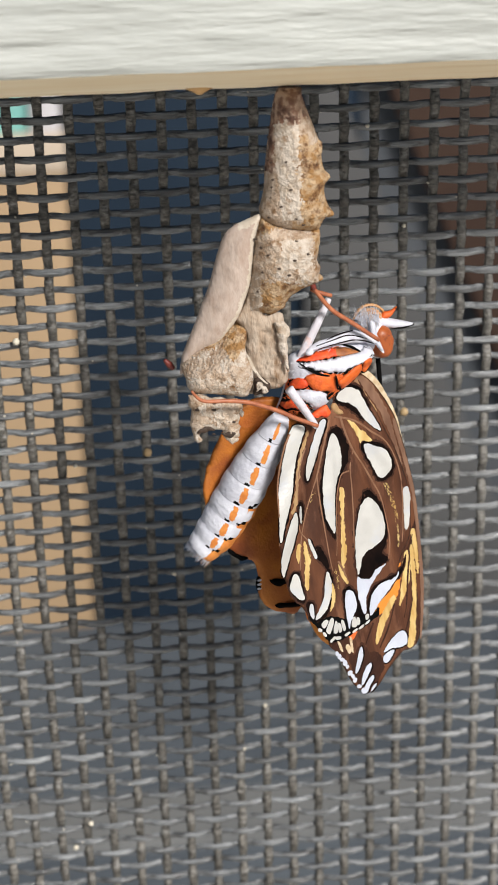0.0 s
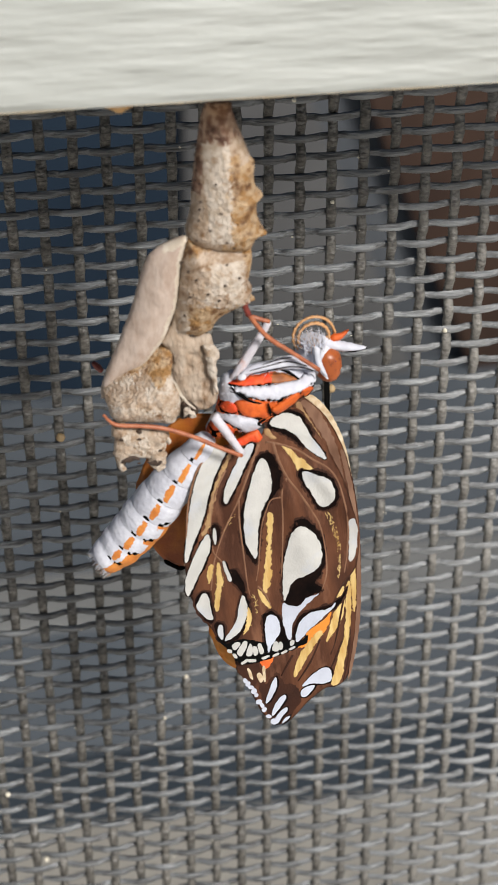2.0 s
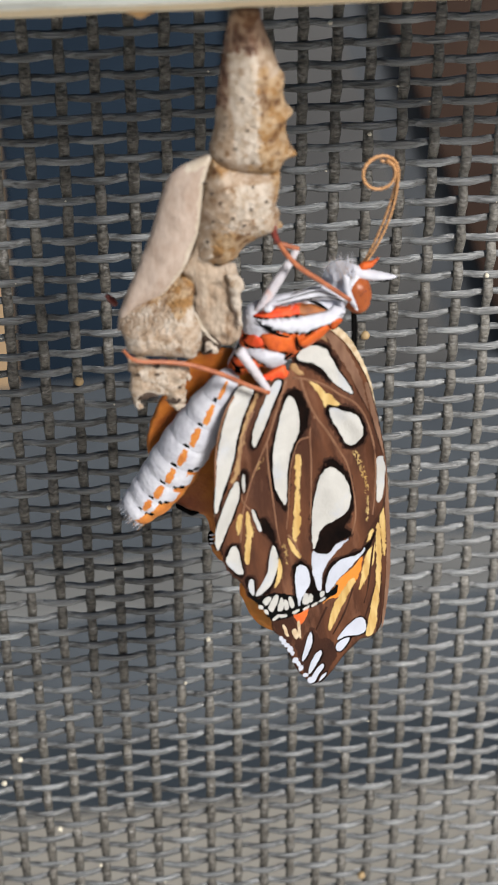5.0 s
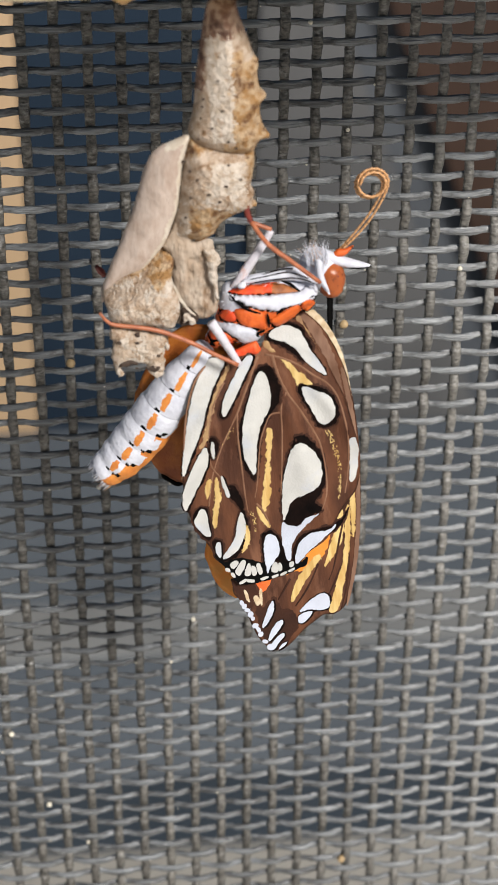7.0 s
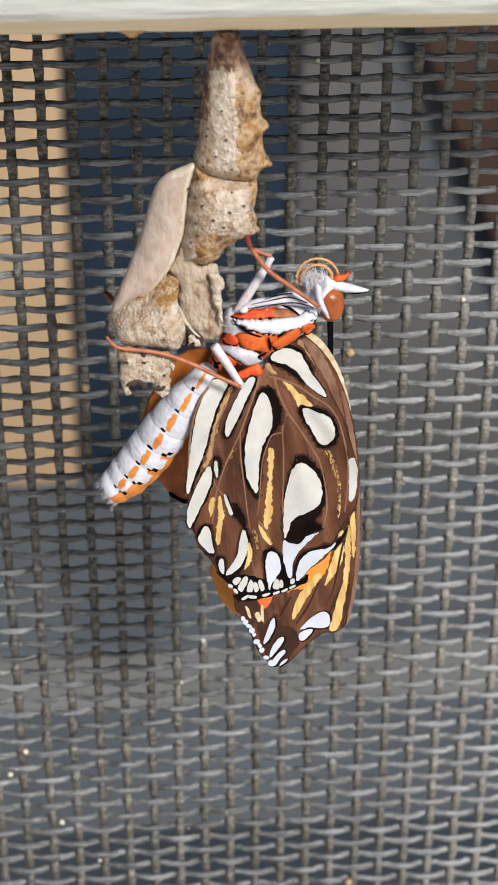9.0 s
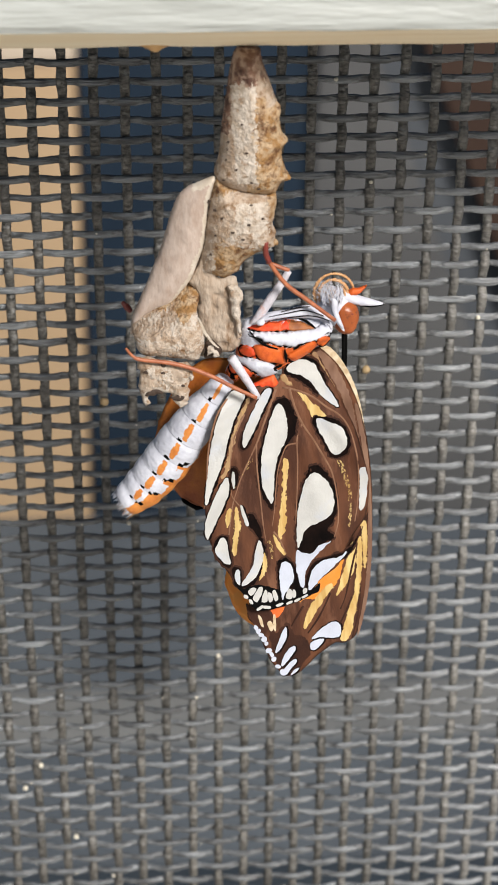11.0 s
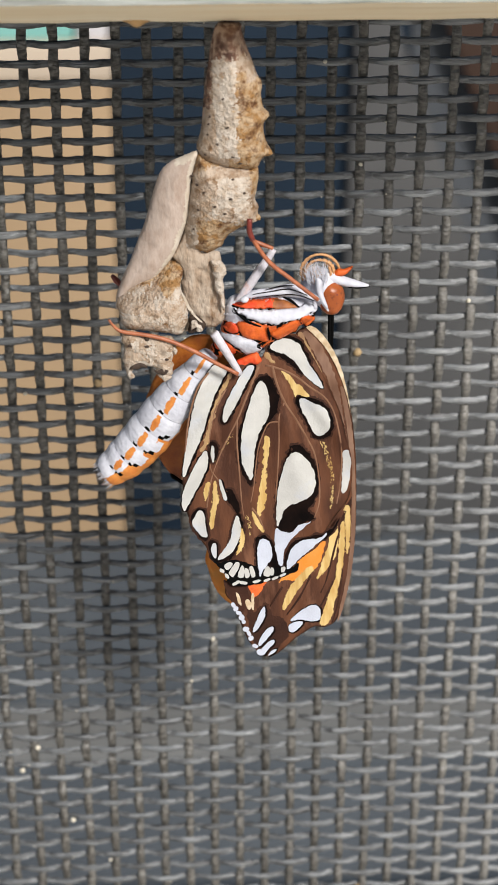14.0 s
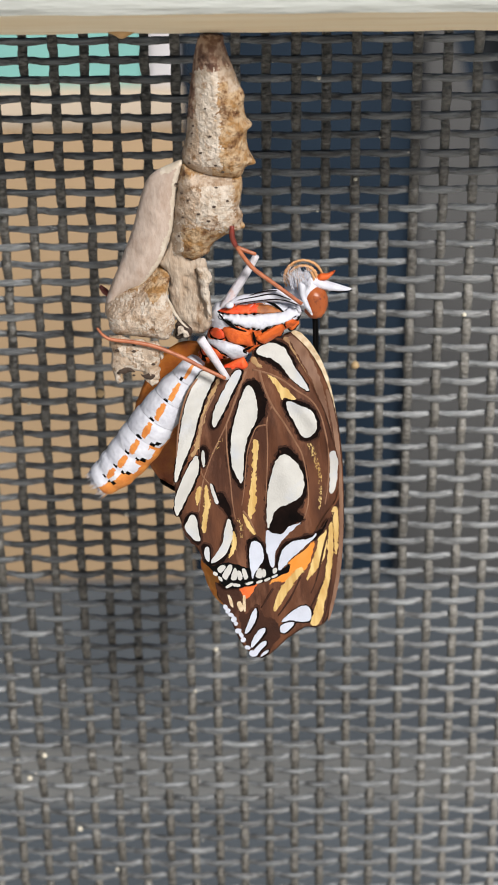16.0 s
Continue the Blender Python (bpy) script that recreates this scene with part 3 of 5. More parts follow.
part("torn_thread", puff([(-3.27, -21.64), (-2.91, -22.29), (-2.59, -23.05), (-2.09, -23.82), (-1.59, -24.39), (-1.87, -24.28), (-2.46, -23.66), (-2.92, -22.90), (-3.18, -22.14)], flat(-2.6), 0.15, 0.15, 0.2, 0.2), M_HUSK_PALE, husk)


def front_of(bm_ob, u, v):
    """The y of a part's front over (u, v), in millimetres."""
    best, y = 1e9, 0.0
    for q in bm_ob.data.vertices:
        d = (q.co.x / MM - u) ** 2 + (q.co.z / MM - v) ** 2
        if q.co.y < 0 and d < best:
            best, y = d, q.co.y / MM
    return y


def dot(name, u, v, y, r, material, parent, tall=0.5):
    bm = bmesh.new()
    bmesh.ops.create_icosphere(bm, subdivisions=2, radius=r)
    for q in bm.verts:
        q.co = Vector((u + q.co.x * 1.3, y + q.co.y * tall, v + q.co.z * 0.8))
    return part(name, bm, material, parent)


for u, v in [(-1.03, -3.95), (-1.12, -4.98), (-1.08, -5.66), (-0.86, -5.71), (-0.92, -7.68), (0.50, -7.69), (-1.21, -10.13), (-0.98, -8.55), (-0.83, -7.04), (-0.27, -9.12), (-0.98, -3.19), (0.20, -5.45), (1.52, -10.78), (0.94, -10.16)]:
    dot("pore", u, v, front_of(abdomen_case, u, v), 0.12, M_PORE_HOLE, husk)
for u, v in [(-2.04, -11.23), (-1.88, -12.64), (-1.34, -13.12), (0.73, -13.58), (-2.32, -12.07), (0.91, -12.11), (-0.54, -14.18), (1.81, -13.17), (-1.81, -14.64), (-2.19, -16.47), (0.27, -14.82)]:
    dot("pore", u, v, front_of(thorax_case, u, v), 0.13, M_PORE_HOLE, husk)
# Solid dark flecks stand in for the shade of the flap's cavities.
for pts in (
    [(-7.72, -27.98), (-7.41, -27.59), (-6.59, -27.55), (-6.14, -27.79), (-6.60, -28.00), (-7.26, -28.03)],
    [(-5.70, -28.02), (-5.37, -28.17), (-4.96, -27.94), (-4.55, -28.22), (-4.77, -28.62), (-5.30, -28.48)],
    [(-6.40, -25.16), (-6.04, -25.13), (-6.12, -25.52), (-6.34, -25.48)],
):
    part("hole_shade", puff(pts, flat(-3.72), 0.1, 0.15, 0.2, 0.1, 0.1, 3.0, ragged=0.2, seed=3), M_PORE_HOLE, husk)
# Dark dots painted as shade in the flap's small tears.
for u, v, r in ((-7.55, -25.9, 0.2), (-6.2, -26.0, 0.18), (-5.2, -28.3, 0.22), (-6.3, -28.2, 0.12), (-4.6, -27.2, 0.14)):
    dot("tear_shade", u, v, -3.75, r, M_PORE_HOLE, husk, 0.3)
for u, v, du in ((3.0, -4.6, 0.5), (3.6, -7.3, 0.7), (3.9, -10.4, 0.7), (3.0, -15.9, 0.6), (2.2, -7.4, 0.2), (2.4, -9.7, 0.2)):
    part("spine", tube([(u - 0.5, -1.0, v + 0.15), (u, -1.0, v), (u + du * 0.3, -1.1, v - 0.1)], [0.5, 0.3, 0.08], 8), M_HUSK_GOLD, husk)

# ---- butterfly ----
butterfly = thing("butterfly", (20, -22, -18), "newly emerged orange butterfly with silver spotted brown wings on its husk", "butterfly")


def ridge(u, v, k):
    """Fan folds that run out from the wing root."""
    a, b = u - 3.5, -(v + 3.0)
    far = min(math.hypot(a, b) / 9.0, 1.0) ** 2
    ang = math.atan2(a, max(b, 0.2))
    return far * (0.24 * math.sin(ang * 15 + k) + 0.055 * math.sin(ang * 33 + 2 * k)) + 0.05 * noise.noise(Vector((u * 0.8, v * 0.5, k)))


def wing_plane(u, v):
    return ridge(u, v, 0.7) + -0.9 + 0.25 * (u - 4) + 0.2 * (v + 3) + 0.1 * noise.noise(Vector((u * 0.35, v * 0.2, 1)))


def fore_plane(u, v):
    return 0.6 * ridge(u, v, 2.0) + 0.25 * (u - 4) + 0.2 * (v + 3) + 0.1 * noise.noise(Vector((u * 0.35, v * 0.2, 2)))


def lifted(plane, lift):
    return lambda u, v: plane(u, v) - lift


HINGE = (3.5, -0.8, -3.8)
hind = part("front_hindwing", puff([(3.2, -4.3), (3.8, -3.3), (4.2, -2.7), (5.3, -2.3), (6.5, -2.7), (7.4, -4.1), (8.4, -5.8), (9.3, -7.7), (10.2, -9.7), (10.8, -11.9), (11.3, -13.9), (11.4, -16.0), (11.1, -17.7), (10.2, -18.8), (9.2, -20.1), (8.5, -21.4), (7.2, -22.3), (5.9, -23.3), (4.4, -23.7), (2.7, -23.8), (1.5, -23.7), (0.3, -22.7), (-0.5, -21.4), (-1.2, -20.4), (-2.1, -19.0), (-2.9, -17.1), (-3.2, -14.9), (-3.3, -12.9), (-3.0, -11.0), (-2.6, -8.7), (-2.0, -6.8), (-1.2, -5.3), (0.0, -4.6), (1.7, -4.4)], wing_plane, 0.12, 0.12, 0.3, 0.25), M_BROWN, butterfly, "brown hindwing underside with silver spots", HINGE)
fore = part("front_forewing", puff([(6.1, -3.1), (6.8, -2.4), (7.7, -2.6), (8.8, -3.9), (9.7, -5.8), (10.5, -7.6), (11.1, -9.8), (11.5, -12.4), (11.7, -14.9), (11.8, -18.0), (11.8, -21.0), (11.5, -24.6), (10.9, -27.4), (10.2, -28.9), (9.2, -29.3), (8.3, -29.1), (7.5, -29.5), (6.5, -30.1), (5.4, -31.0), (4.7, -31.4), (3.7, -31.4), (3.1, -30.8), (2.4, -29.8), (1.9, -28.6), (1.4, -27.2), (1.0, -26.1), (0.3, -24.9), (0.8, -23.0), (2.3, -20.6), (3.8, -16.8), (4.6, -11.0), (4.9, -6.1)], fore_plane, 0.12, 0.12, 0.3, 0.25), M_BROWN, butterfly, "brown forewing with yellow streaks", HINGE)
back = part("far_hindwing", puff([(1.8, -4.8), (0.2, -3.8), (-1.6, -3.6), (-3.0, -4.0), (-4.5, -5.3), (-5.9, -8.0), (-6.6, -10.1), (-6.8, -11.7), (-6.4, -13.6), (-5.4, -16.0), (-4.4, -17.5), (-3.2, -18.2), (-2.2, -18.7), (-1.75, -19.8), (-1.75, -21.2), (-1.3, -22.6), (-0.4, -23.5), (0.96, -24.0), (2.2, -24.1), (4.0, -20.6), (4.9, -14.9), (4.0, -7.8)], lambda u, v: 2.0 + 0.12 * math.sin(1.3 * u + 0.3 * v), 0.12, 0.12, 0.3, 0.35, ragged=0.1), M_UPPER, butterfly, "deep orange upper side of the far wing", (3.0, 2.0, -3.8))


far_fore = part("far_forewing", puff([(-1.37, -24.46), (-1.12, -25.82), (-0.71, -27.24), (-0.10, -28.41), (0.77, -29.31), (1.49, -29.58), (2.10, -27.79), (3.40, -24.49), (4.52, -19.09), (4.02, -10.52), (3.30, -7.31), (2.28, -7.32), (0.98, -13.49), (-0.41, -20.92)], lambda u, v: 2.8 + 0.1 * (u - 4) + 0.1 * (v + 3), 0.12, 0.12, 0.3, 0.45), M_ORANGE, butterfly, "orange edge of the far forewing", HINGE)
for pts in (
    [(-0.9, -20.4), (0.2, -20.6), (1.1, -21.0), (0.6, -21.3), (-0.4, -21.1)],
    [(1.5, -21.7), (2.2, -21.8), (2.4, -22.4), (1.8, -22.7), (1.3, -22.3)],
    [(-0.3, -22.9), (0.8, -23.0), (2.3, -23.1), (2.6, -23.5), (1.2, -23.5), (0.0, -23.4)],
    [(-1.9, -20.2), (-1.4, -20.4), (-1.3, -21.3), (-1.8, -21.5)],
    [(-4.5, -17.2), (-3.5, -17.9), (-2.6, -18.25), (-3.4, -18.4), (-4.4, -17.7)],
):
    part("black_mark", puff(pts, flat(1.84), 0.05, 0.02, 0.15, 0.25, ragged=0.12), M_BLACK, back, at=back["pivot"])
for v in (-20.5, -20.9, -21.3):
    part("white_mark", puff([(-1.85, v), (-1.6, v + 0.1), (-1.4, v), (-1.6, v - 0.12)], flat(1.76), 0.04, 0.02, 0.1, 0.2), M_PEARL, back, at=back["pivot"])


part("dark_vein", tube([(u, 1.9, v) for u, v in [(1.8, -4.6), (-1.5, -8.5), (-3.0, -12.0)]], [0.12, 0.1, 0.12], 6, 4, 0.5), M_DUSK, back, at=back["pivot"])


def grown(outline, by):
    ring = np.array(outline, float)
    t = np.roll(ring, -1, axis=0) - np.roll(ring, 1, axis=0)
    t /= np.linalg.norm(t, axis=1)[:, None] + 1e-9
    nrm = np.stack([t[:, 1], -t[:, 0]], 1)
    area = 0.5 * np.sum(ring[:, 0] * np.roll(ring[:, 1], -1) - np.roll(ring[:, 0], -1) * ring[:, 1])
    return ring + nrm * by * (1 if area > 0 else -1)


def spot(name, outline, material, wing, plane, border=0.0, lift=0.155, frayed=0.07):
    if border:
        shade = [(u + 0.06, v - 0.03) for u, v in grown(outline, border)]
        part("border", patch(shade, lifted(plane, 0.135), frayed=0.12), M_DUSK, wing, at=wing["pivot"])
    part(name, patch(outline, lifted(plane, lift), frayed=frayed), material, wing, at=wing["pivot"])


# veins, spots and streaks of the hindwing
DARKS = (
    [(2.97, -5.96), (3.54, -5.79), (4.11, -5.89), (4.61, -6.89), (4.87, -8.13), (4.65, -9.17), (4.17, -9.80), (3.56, -10.61), (3.14, -11.78), (2.97, -13.73), (2.64, -15.09), (2.20, -14.67), (1.66, -13.54), (1.41, -12.16), (1.49, -10.58), (1.81, -9.29), (2.27, -7.87), (2.64, -6.80)],
    [(5.63, -12.80), (5.99, -11.91), (6.68, -12.07), (7.49, -12.97), (8.16, -14.13), (8.48, -15.46), (8.40, -16.49), (8.07, -17.22), (7.58, -17.90), (8.14, -18.63), (7.36, -19.04), (6.68, -19.39), (6.15, -19.94), (5.51, -19.78), (5.01, -19.49), (4.79, -17.84), (4.85, -15.95), (5.08, -14.64)],
    [(6.27, -8.02), (6.70, -7.79), (7.48, -7.95), (8.66, -8.60), (9.41, -9.54), (9.63, -10.49), (9.41, -11.35), (8.80, -11.86), (8.11, -11.79), (7.61, -11.19), (7.14, -10.12), (6.58, -9.05)],
    [(3.79, -3.21), (4.21, -2.67), (5.02, -2.47), (5.93, -2.65), (6.70, -3.11), (7.16, -4.05), (7.61, -5.03), (7.29, -5.62), (6.76, -5.99), (6.07, -5.29), (5.34, -4.62), (4.52, -4.05), (3.94, -3.70)],
    [(-1.00, -11.01), (-0.62, -10.94), (-0.28, -11.50), (-0.32, -12.39), (-0.66, -12.99), (-0.90, -12.42)],
    [(0.32, -15.29), (0.90, -15.33), (1.34, -16.14), (1.64, -17.02), (1.45, -17.50), (0.96, -16.77), (0.57, -16.30)],
    [(-0.10, -8.98), (0.18, -8.05), (0.75, -8.38), (0.85, -8.99), (0.38, -9.59), (-0.00, -9.44)],
    [(-2.56, -17.97), (-2.23, -17.00), (-1.60, -16.88), (-1.26, -17.43), (-1.06, -19.43), (-1.64, -19.52)],
    [(-1.05, -19.88), (-0.71, -19.65), (-0.23, -20.04), (-0.17, -21.11), (-0.31, -21.65), (-0.80, -21.10)],
    [(-0.31, -21.65), (0.56, -20.51), (1.03, -18.42), (1.36, -17.39), (1.75, -17.84), (1.96, -19.15), (1.63, -20.32), (0.95, -21.46)],
    [(3.05, -20.38), (3.39, -19.96), (3.88, -20.01), (4.33, -20.43), (4.74, -21.18), (5.00, -22.24), (5.41, -23.10), (4.77, -23.26), (4.22, -22.84), (3.63, -23.42), (3.18, -23.01)],
    [(5.56, -23.11), (5.64, -22.02), (5.98, -21.17), (6.66, -20.64), (7.74, -20.36), (8.73, -20.25), (9.73, -19.94), (10.42, -19.21), (9.94, -20.09), (9.24, -20.71), (7.86, -21.16), (6.88, -22.07), (6.01, -23.36)],
)
for pts in DARKS:
    part("dark_fringe", patch(grown(pts, 0.16), lifted(wing_plane, 0.127), frayed=0.32), M_DEEP, hind, at=HINGE)
    part("black_patch", patch(pts, lifted(wing_plane, 0.137), frayed=0.13), M_DUSK, hind, at=HINGE)
for pts, rim in (
    ([(-0.79, -4.52), (-0.13, -4.50), (0.44, -4.86), (0.02, -5.79), (-0.45, -6.74), (-0.82, -7.70), (-1.20, -8.80), (-1.52, -9.92), (-1.99, -11.07), (-2.47, -12.10), (-2.89, -13.19), (-3.18, -13.65), (-3.23, -12.90), (-3.04, -11.48), (-2.81, -10.18), (-2.48, -8.48), (-2.15, -6.96), (-1.77, -6.04), (-1.31, -5.20)], 0.14),
    ([(2.24, -4.72), (2.72, -4.88), (2.49, -5.59), (1.83, -6.73), (1.27, -7.89), (0.75, -8.80), (0.38, -9.38), (0.09, -9.11), (0.13, -8.43), (0.46, -7.50), (0.93, -6.60), (1.53, -5.61)], 0.14),
    ([(3.11, -6.26), (3.50, -6.23), (3.84, -6.95), (4.05, -7.95), (4.06, -8.95), (3.84, -9.69), (3.46, -10.28), (3.08, -11.00), (2.90, -11.93), (2.81, -12.91), (2.73, -14.15), (2.54, -14.65), (2.19, -14.02), (1.80, -13.01), (1.69, -11.78), (1.73, -10.58), (1.95, -9.39), (2.23, -8.45), (2.60, -7.27)], 0.0),
    ([(4.03, -3.33), (4.36, -2.93), (5.07, -2.71), (5.79, -2.88), (6.52, -3.33), (6.92, -4.11), (7.42, -5.10), (8.03, -6.10), (8.53, -7.01), (8.64, -7.40), (8.15, -7.14), (7.45, -6.52), (6.81, -5.81), (6.26, -4.92), (5.67, -4.31), (4.99, -3.91), (4.42, -3.70)], 0.08),
    ([(6.66, -8.21), (7.09, -8.10), (7.83, -8.47), (8.67, -8.95), (9.17, -9.62), (9.33, -10.36), (9.21, -11.03), (8.74, -11.50), (8.25, -11.51), (7.80, -11.01), (7.39, -10.10), (6.88, -9.19)], 0.0),
    ([(10.50, -13.11), (10.93, -12.98), (11.20, -13.76), (11.25, -15.04), (11.14, -16.08), (10.81, -16.92), (10.51, -16.78), (10.52, -15.50), (10.54, -14.21)], 0.0),
    ([(-1.42, -11.64), (-1.14, -11.96), (-1.13, -13.05), (-1.51, -14.01), (-2.08, -15.07), (-2.66, -16.08), (-3.04, -16.78), (-3.18, -16.63), (-3.32, -15.90), (-3.18, -14.90), (-2.70, -13.71), (-2.09, -12.55)], 0.14),
    ([(-1.99, -17.09), (-1.60, -17.13), (-1.36, -17.57), (-1.30, -18.30), (-1.15, -19.28), (-1.59, -19.27), (-2.08, -18.78), (-2.47, -18.09), (-2.23, -17.51)], 0.0),
    ([(1.31, -17.64), (1.60, -17.97), (1.76, -19.01), (1.53, -19.99), (1.05, -20.85), (0.46, -21.31), (-0.22, -21.51), (-0.12, -21.11), (0.36, -20.49), (0.84, -19.67), (1.03, -18.67)], 0.0),
    ([(-0.62, -19.91), (-0.37, -20.08), (-0.32, -20.84), (-0.41, -21.34), (-0.76, -20.80), (-0.81, -20.29)], 0.0),
    ([(-0.80, -11.25), (-0.61, -11.59), (-0.56, -12.43), (-0.70, -12.92), (-0.90, -12.04)], 0.0),
    ([(-0.17, -14.43), (0.03, -14.52), (0.27, -15.15), (0.52, -16.05), (0.33, -16.18), (0.03, -15.48)], 0.08),
    ([(6.25, -12.54), (6.69, -12.73), (7.45, -13.52), (7.97, -14.51), (8.18, -15.38), (8.10, -16.21), (7.51, -16.77), (6.54, -17.25), (5.81, -17.54), (5.43, -18.03), (5.24, -18.63), (4.96, -19.23), (4.85, -18.87), (4.83, -17.58), (4.90, -16.05), (5.13, -14.79), (5.49, -13.53), (5.87, -12.78)], 0.0),
):
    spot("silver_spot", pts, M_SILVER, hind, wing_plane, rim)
for pts in (
    [(3.74, -20.24), (4.14, -20.51), (4.44, -21.16), (4.50, -21.94), (4.12, -22.68), (3.73, -23.13), (3.49, -23.70), (3.33, -23.04), (3.22, -21.98), (3.21, -20.94), (3.40, -20.38)],
    [(4.86, -19.43), (5.36, -19.77), (6.10, -19.88), (6.83, -19.29), (7.81, -19.00), (7.32, -19.46), (6.60, -20.07), (5.97, -20.75), (5.59, -21.50), (5.50, -22.27), (5.41, -22.89), (5.11, -22.77), (4.90, -21.97), (4.74, -20.92), (4.72, -19.89)],
    [(5.81, -23.24), (5.90, -22.30), (6.18, -21.39), (6.86, -20.81), (7.84, -20.58), (8.59, -20.54), (9.23, -20.21), (9.09, -20.57), (8.35, -21.13), (7.62, -21.79), (6.89, -22.39), (6.31, -23.02)],
):
    spot("pearl_spot", pts, M_PEARL, hind, wing_plane)
STREAKS = (
    [(5.01, -5.47), (5.53, -5.74), (6.06, -6.34), (6.61, -6.86), (7.10, -7.38), (7.51, -7.94), (6.97, -7.85), (6.44, -7.67), (6.31, -7.98), (6.06, -7.35), (5.61, -6.42)],
    [(3.68, -11.26), (4.13, -11.34), (4.06, -12.59), (3.91, -14.30), (3.91, -16.03), (3.76, -17.25), (3.46, -18.13), (3.12, -17.71), (3.22, -16.37), (3.44, -14.95), (3.61, -13.27)],
    [(-0.67, -14.72), (-0.43, -14.53), (-0.33, -15.42), (-0.19, -16.13), (-0.46, -17.32), (-0.65, -18.53), (-0.96, -18.40), (-0.85, -17.08), (-0.69, -15.90)],
    [(-1.24, -14.66), (-0.95, -14.71), (-1.07, -15.66), (-1.35, -16.18), (-1.45, -15.38)],
    [(0.56, -5.34), (0.86, -5.39), (0.04, -6.98), (-0.63, -8.73), (-0.97, -10.35), (-1.45, -11.54), (-1.80, -11.56), (-1.34, -10.30), (-0.95, -8.72), (-0.27, -6.97)],
    [(1.79, -18.73), (2.06, -19.79), (1.85, -20.75), (1.33, -21.22), (1.63, -20.21)],
    [(2.66, -17.44), (2.98, -17.92), (3.77, -19.50), (3.58, -19.59), (2.99, -18.67)],
)
for k, pts in enumerate(STREAKS):
    spot("yellow_streak", pts, M_OCHRE if k == 4 else M_GOLD, hind, wing_plane, 0.0, 0.15, 0.16)


def dust(name, outlines, count, size, material, wing, plane, seed):
    """Loose bright scales strewn within outlines, as one layer."""
    rng = random.Random(seed)
    bm = bmesh.new()
    for outline in outlines:
        ring = curve(outline, 4)
        lo, hi = ring.min(0), ring.max(0)
        for _ in range(count):
            u, v = rng.uniform(lo[0], hi[0]), rng.uniform(lo[1], hi[1])
            if within(np.array([[u, v]]), ring)[0]:
                a, r = rng.gauss(1.6, 0.5), size * rng.uniform(0.6, 1.4)
                bm.faces.new([bm.verts.new((p, plane(p, q) - 0.17, q)) for p, q in ((u + r * f * math.cos(a + b), v + r * f * math.sin(a + b)) for b, f in ((0, 1.3), (1.57, 0.5), (3.14, 1.3), (4.71, 0.5)))])
    ob = part(name, bm, material, wing, at=wing["pivot"], smooth=False)
    ob["kind"] = "stuff"


FORE_STREAKS = (
    [(10.75, -18.63), (11.22, -18.68), (11.31, -20.46), (11.23, -22.48), (11.01, -22.71), (10.90, -20.66)],
    [(9.71, -20.47), (10.17, -20.27), (10.19, -22.34), (9.83, -23.29), (9.13, -24.15), (8.39, -24.61), (8.77, -23.58), (9.15, -22.41), (9.48, -21.23)],
    [(10.46, -20.06), (10.81, -20.15), (10.80, -22.94), (10.47, -25.21), (10.09, -25.14), (10.30, -22.86)],
    [(10.04, -25.13), (10.42, -25.40), (10.05, -27.10), (9.58, -28.84), (8.73, -28.83), (9.13, -27.43), (9.56, -25.99)],
    [(7.63, -23.43), (8.08, -23.75), (7.16, -24.85), (6.18, -26.36), (5.57, -27.19), (5.37, -26.86), (5.85, -25.55), (6.50, -24.54)],
)
dust("wing_dust", [[(8.48, -12.05), (8.94, -12.27), (9.46, -13.69), (9.80, -15.47), (9.75, -17.46), (9.50, -18.13), (9.52, -15.94), (9.24, -14.41), (8.82, -13.00)]], 420, 0.07, M_GOLD, hind, wing_plane, 3)
dust("wing_dust", [grown(q, 0.06) for q in STREAKS], 70, 0.06, M_GOLD, hind, wing_plane, 4)
dust("wing_dust", [[(0.81, -10.54), (1.00, -10.72), (0.30, -11.91), (-0.44, -13.11), (-0.63, -12.97), (0.07, -11.85)], [(2.14, -17.79), (2.45, -18.00), (2.68, -18.95), (2.52, -19.71), (2.36, -18.86)]], 90, 0.055, M_GOLD, hind, wing_plane, 5)
dust("wing_dust", [grown(q, 0.08) for q in FORE_STREAKS], 80, 0.06, M_GOLD, fore, fore_plane, 6)
dust("wing_dust", [[(9.91, -8.76), (10.34, -8.54), (11.00, -11.57), (11.36, -15.02), (10.93, -13.46), (10.39, -11.00)]], 420, 0.05, M_RIM, fore, fore_plane, 7)

# streaks and tip of the forewing
spot("orange_patch", [(6.11, -23.43), (7.56, -22.11), (8.93, -21.03), (9.18, -21.18), (8.95, -22.37), (8.45, -23.46), (7.64, -24.09), (6.67, -24.60), (5.59, -24.46), (5.03, -24.65), (5.39, -23.93)], M_ORANGE, fore, fore_plane, 0.0, 0.13, 0.2)
spot("red_patch", [(2.36, -24.45), (3.15, -24.33), (3.94, -24.41), (3.65, -24.95), (3.16, -25.68), (2.66, -25.52)], M_RUST, fore, fore_plane, 0.0, 0.131, 0.2)
spot("dark_patch", [(2.22, -26.55), (2.97, -27.01), (3.86, -26.37), (4.57, -27.49), (5.53, -28.12), (5.99, -29.44), (5.10, -30.60), (3.90, -31.36), (3.14, -30.59), (2.58, -28.95)], M_DEEP, fore, fore_plane, 0.0, 0.132, 0.3)
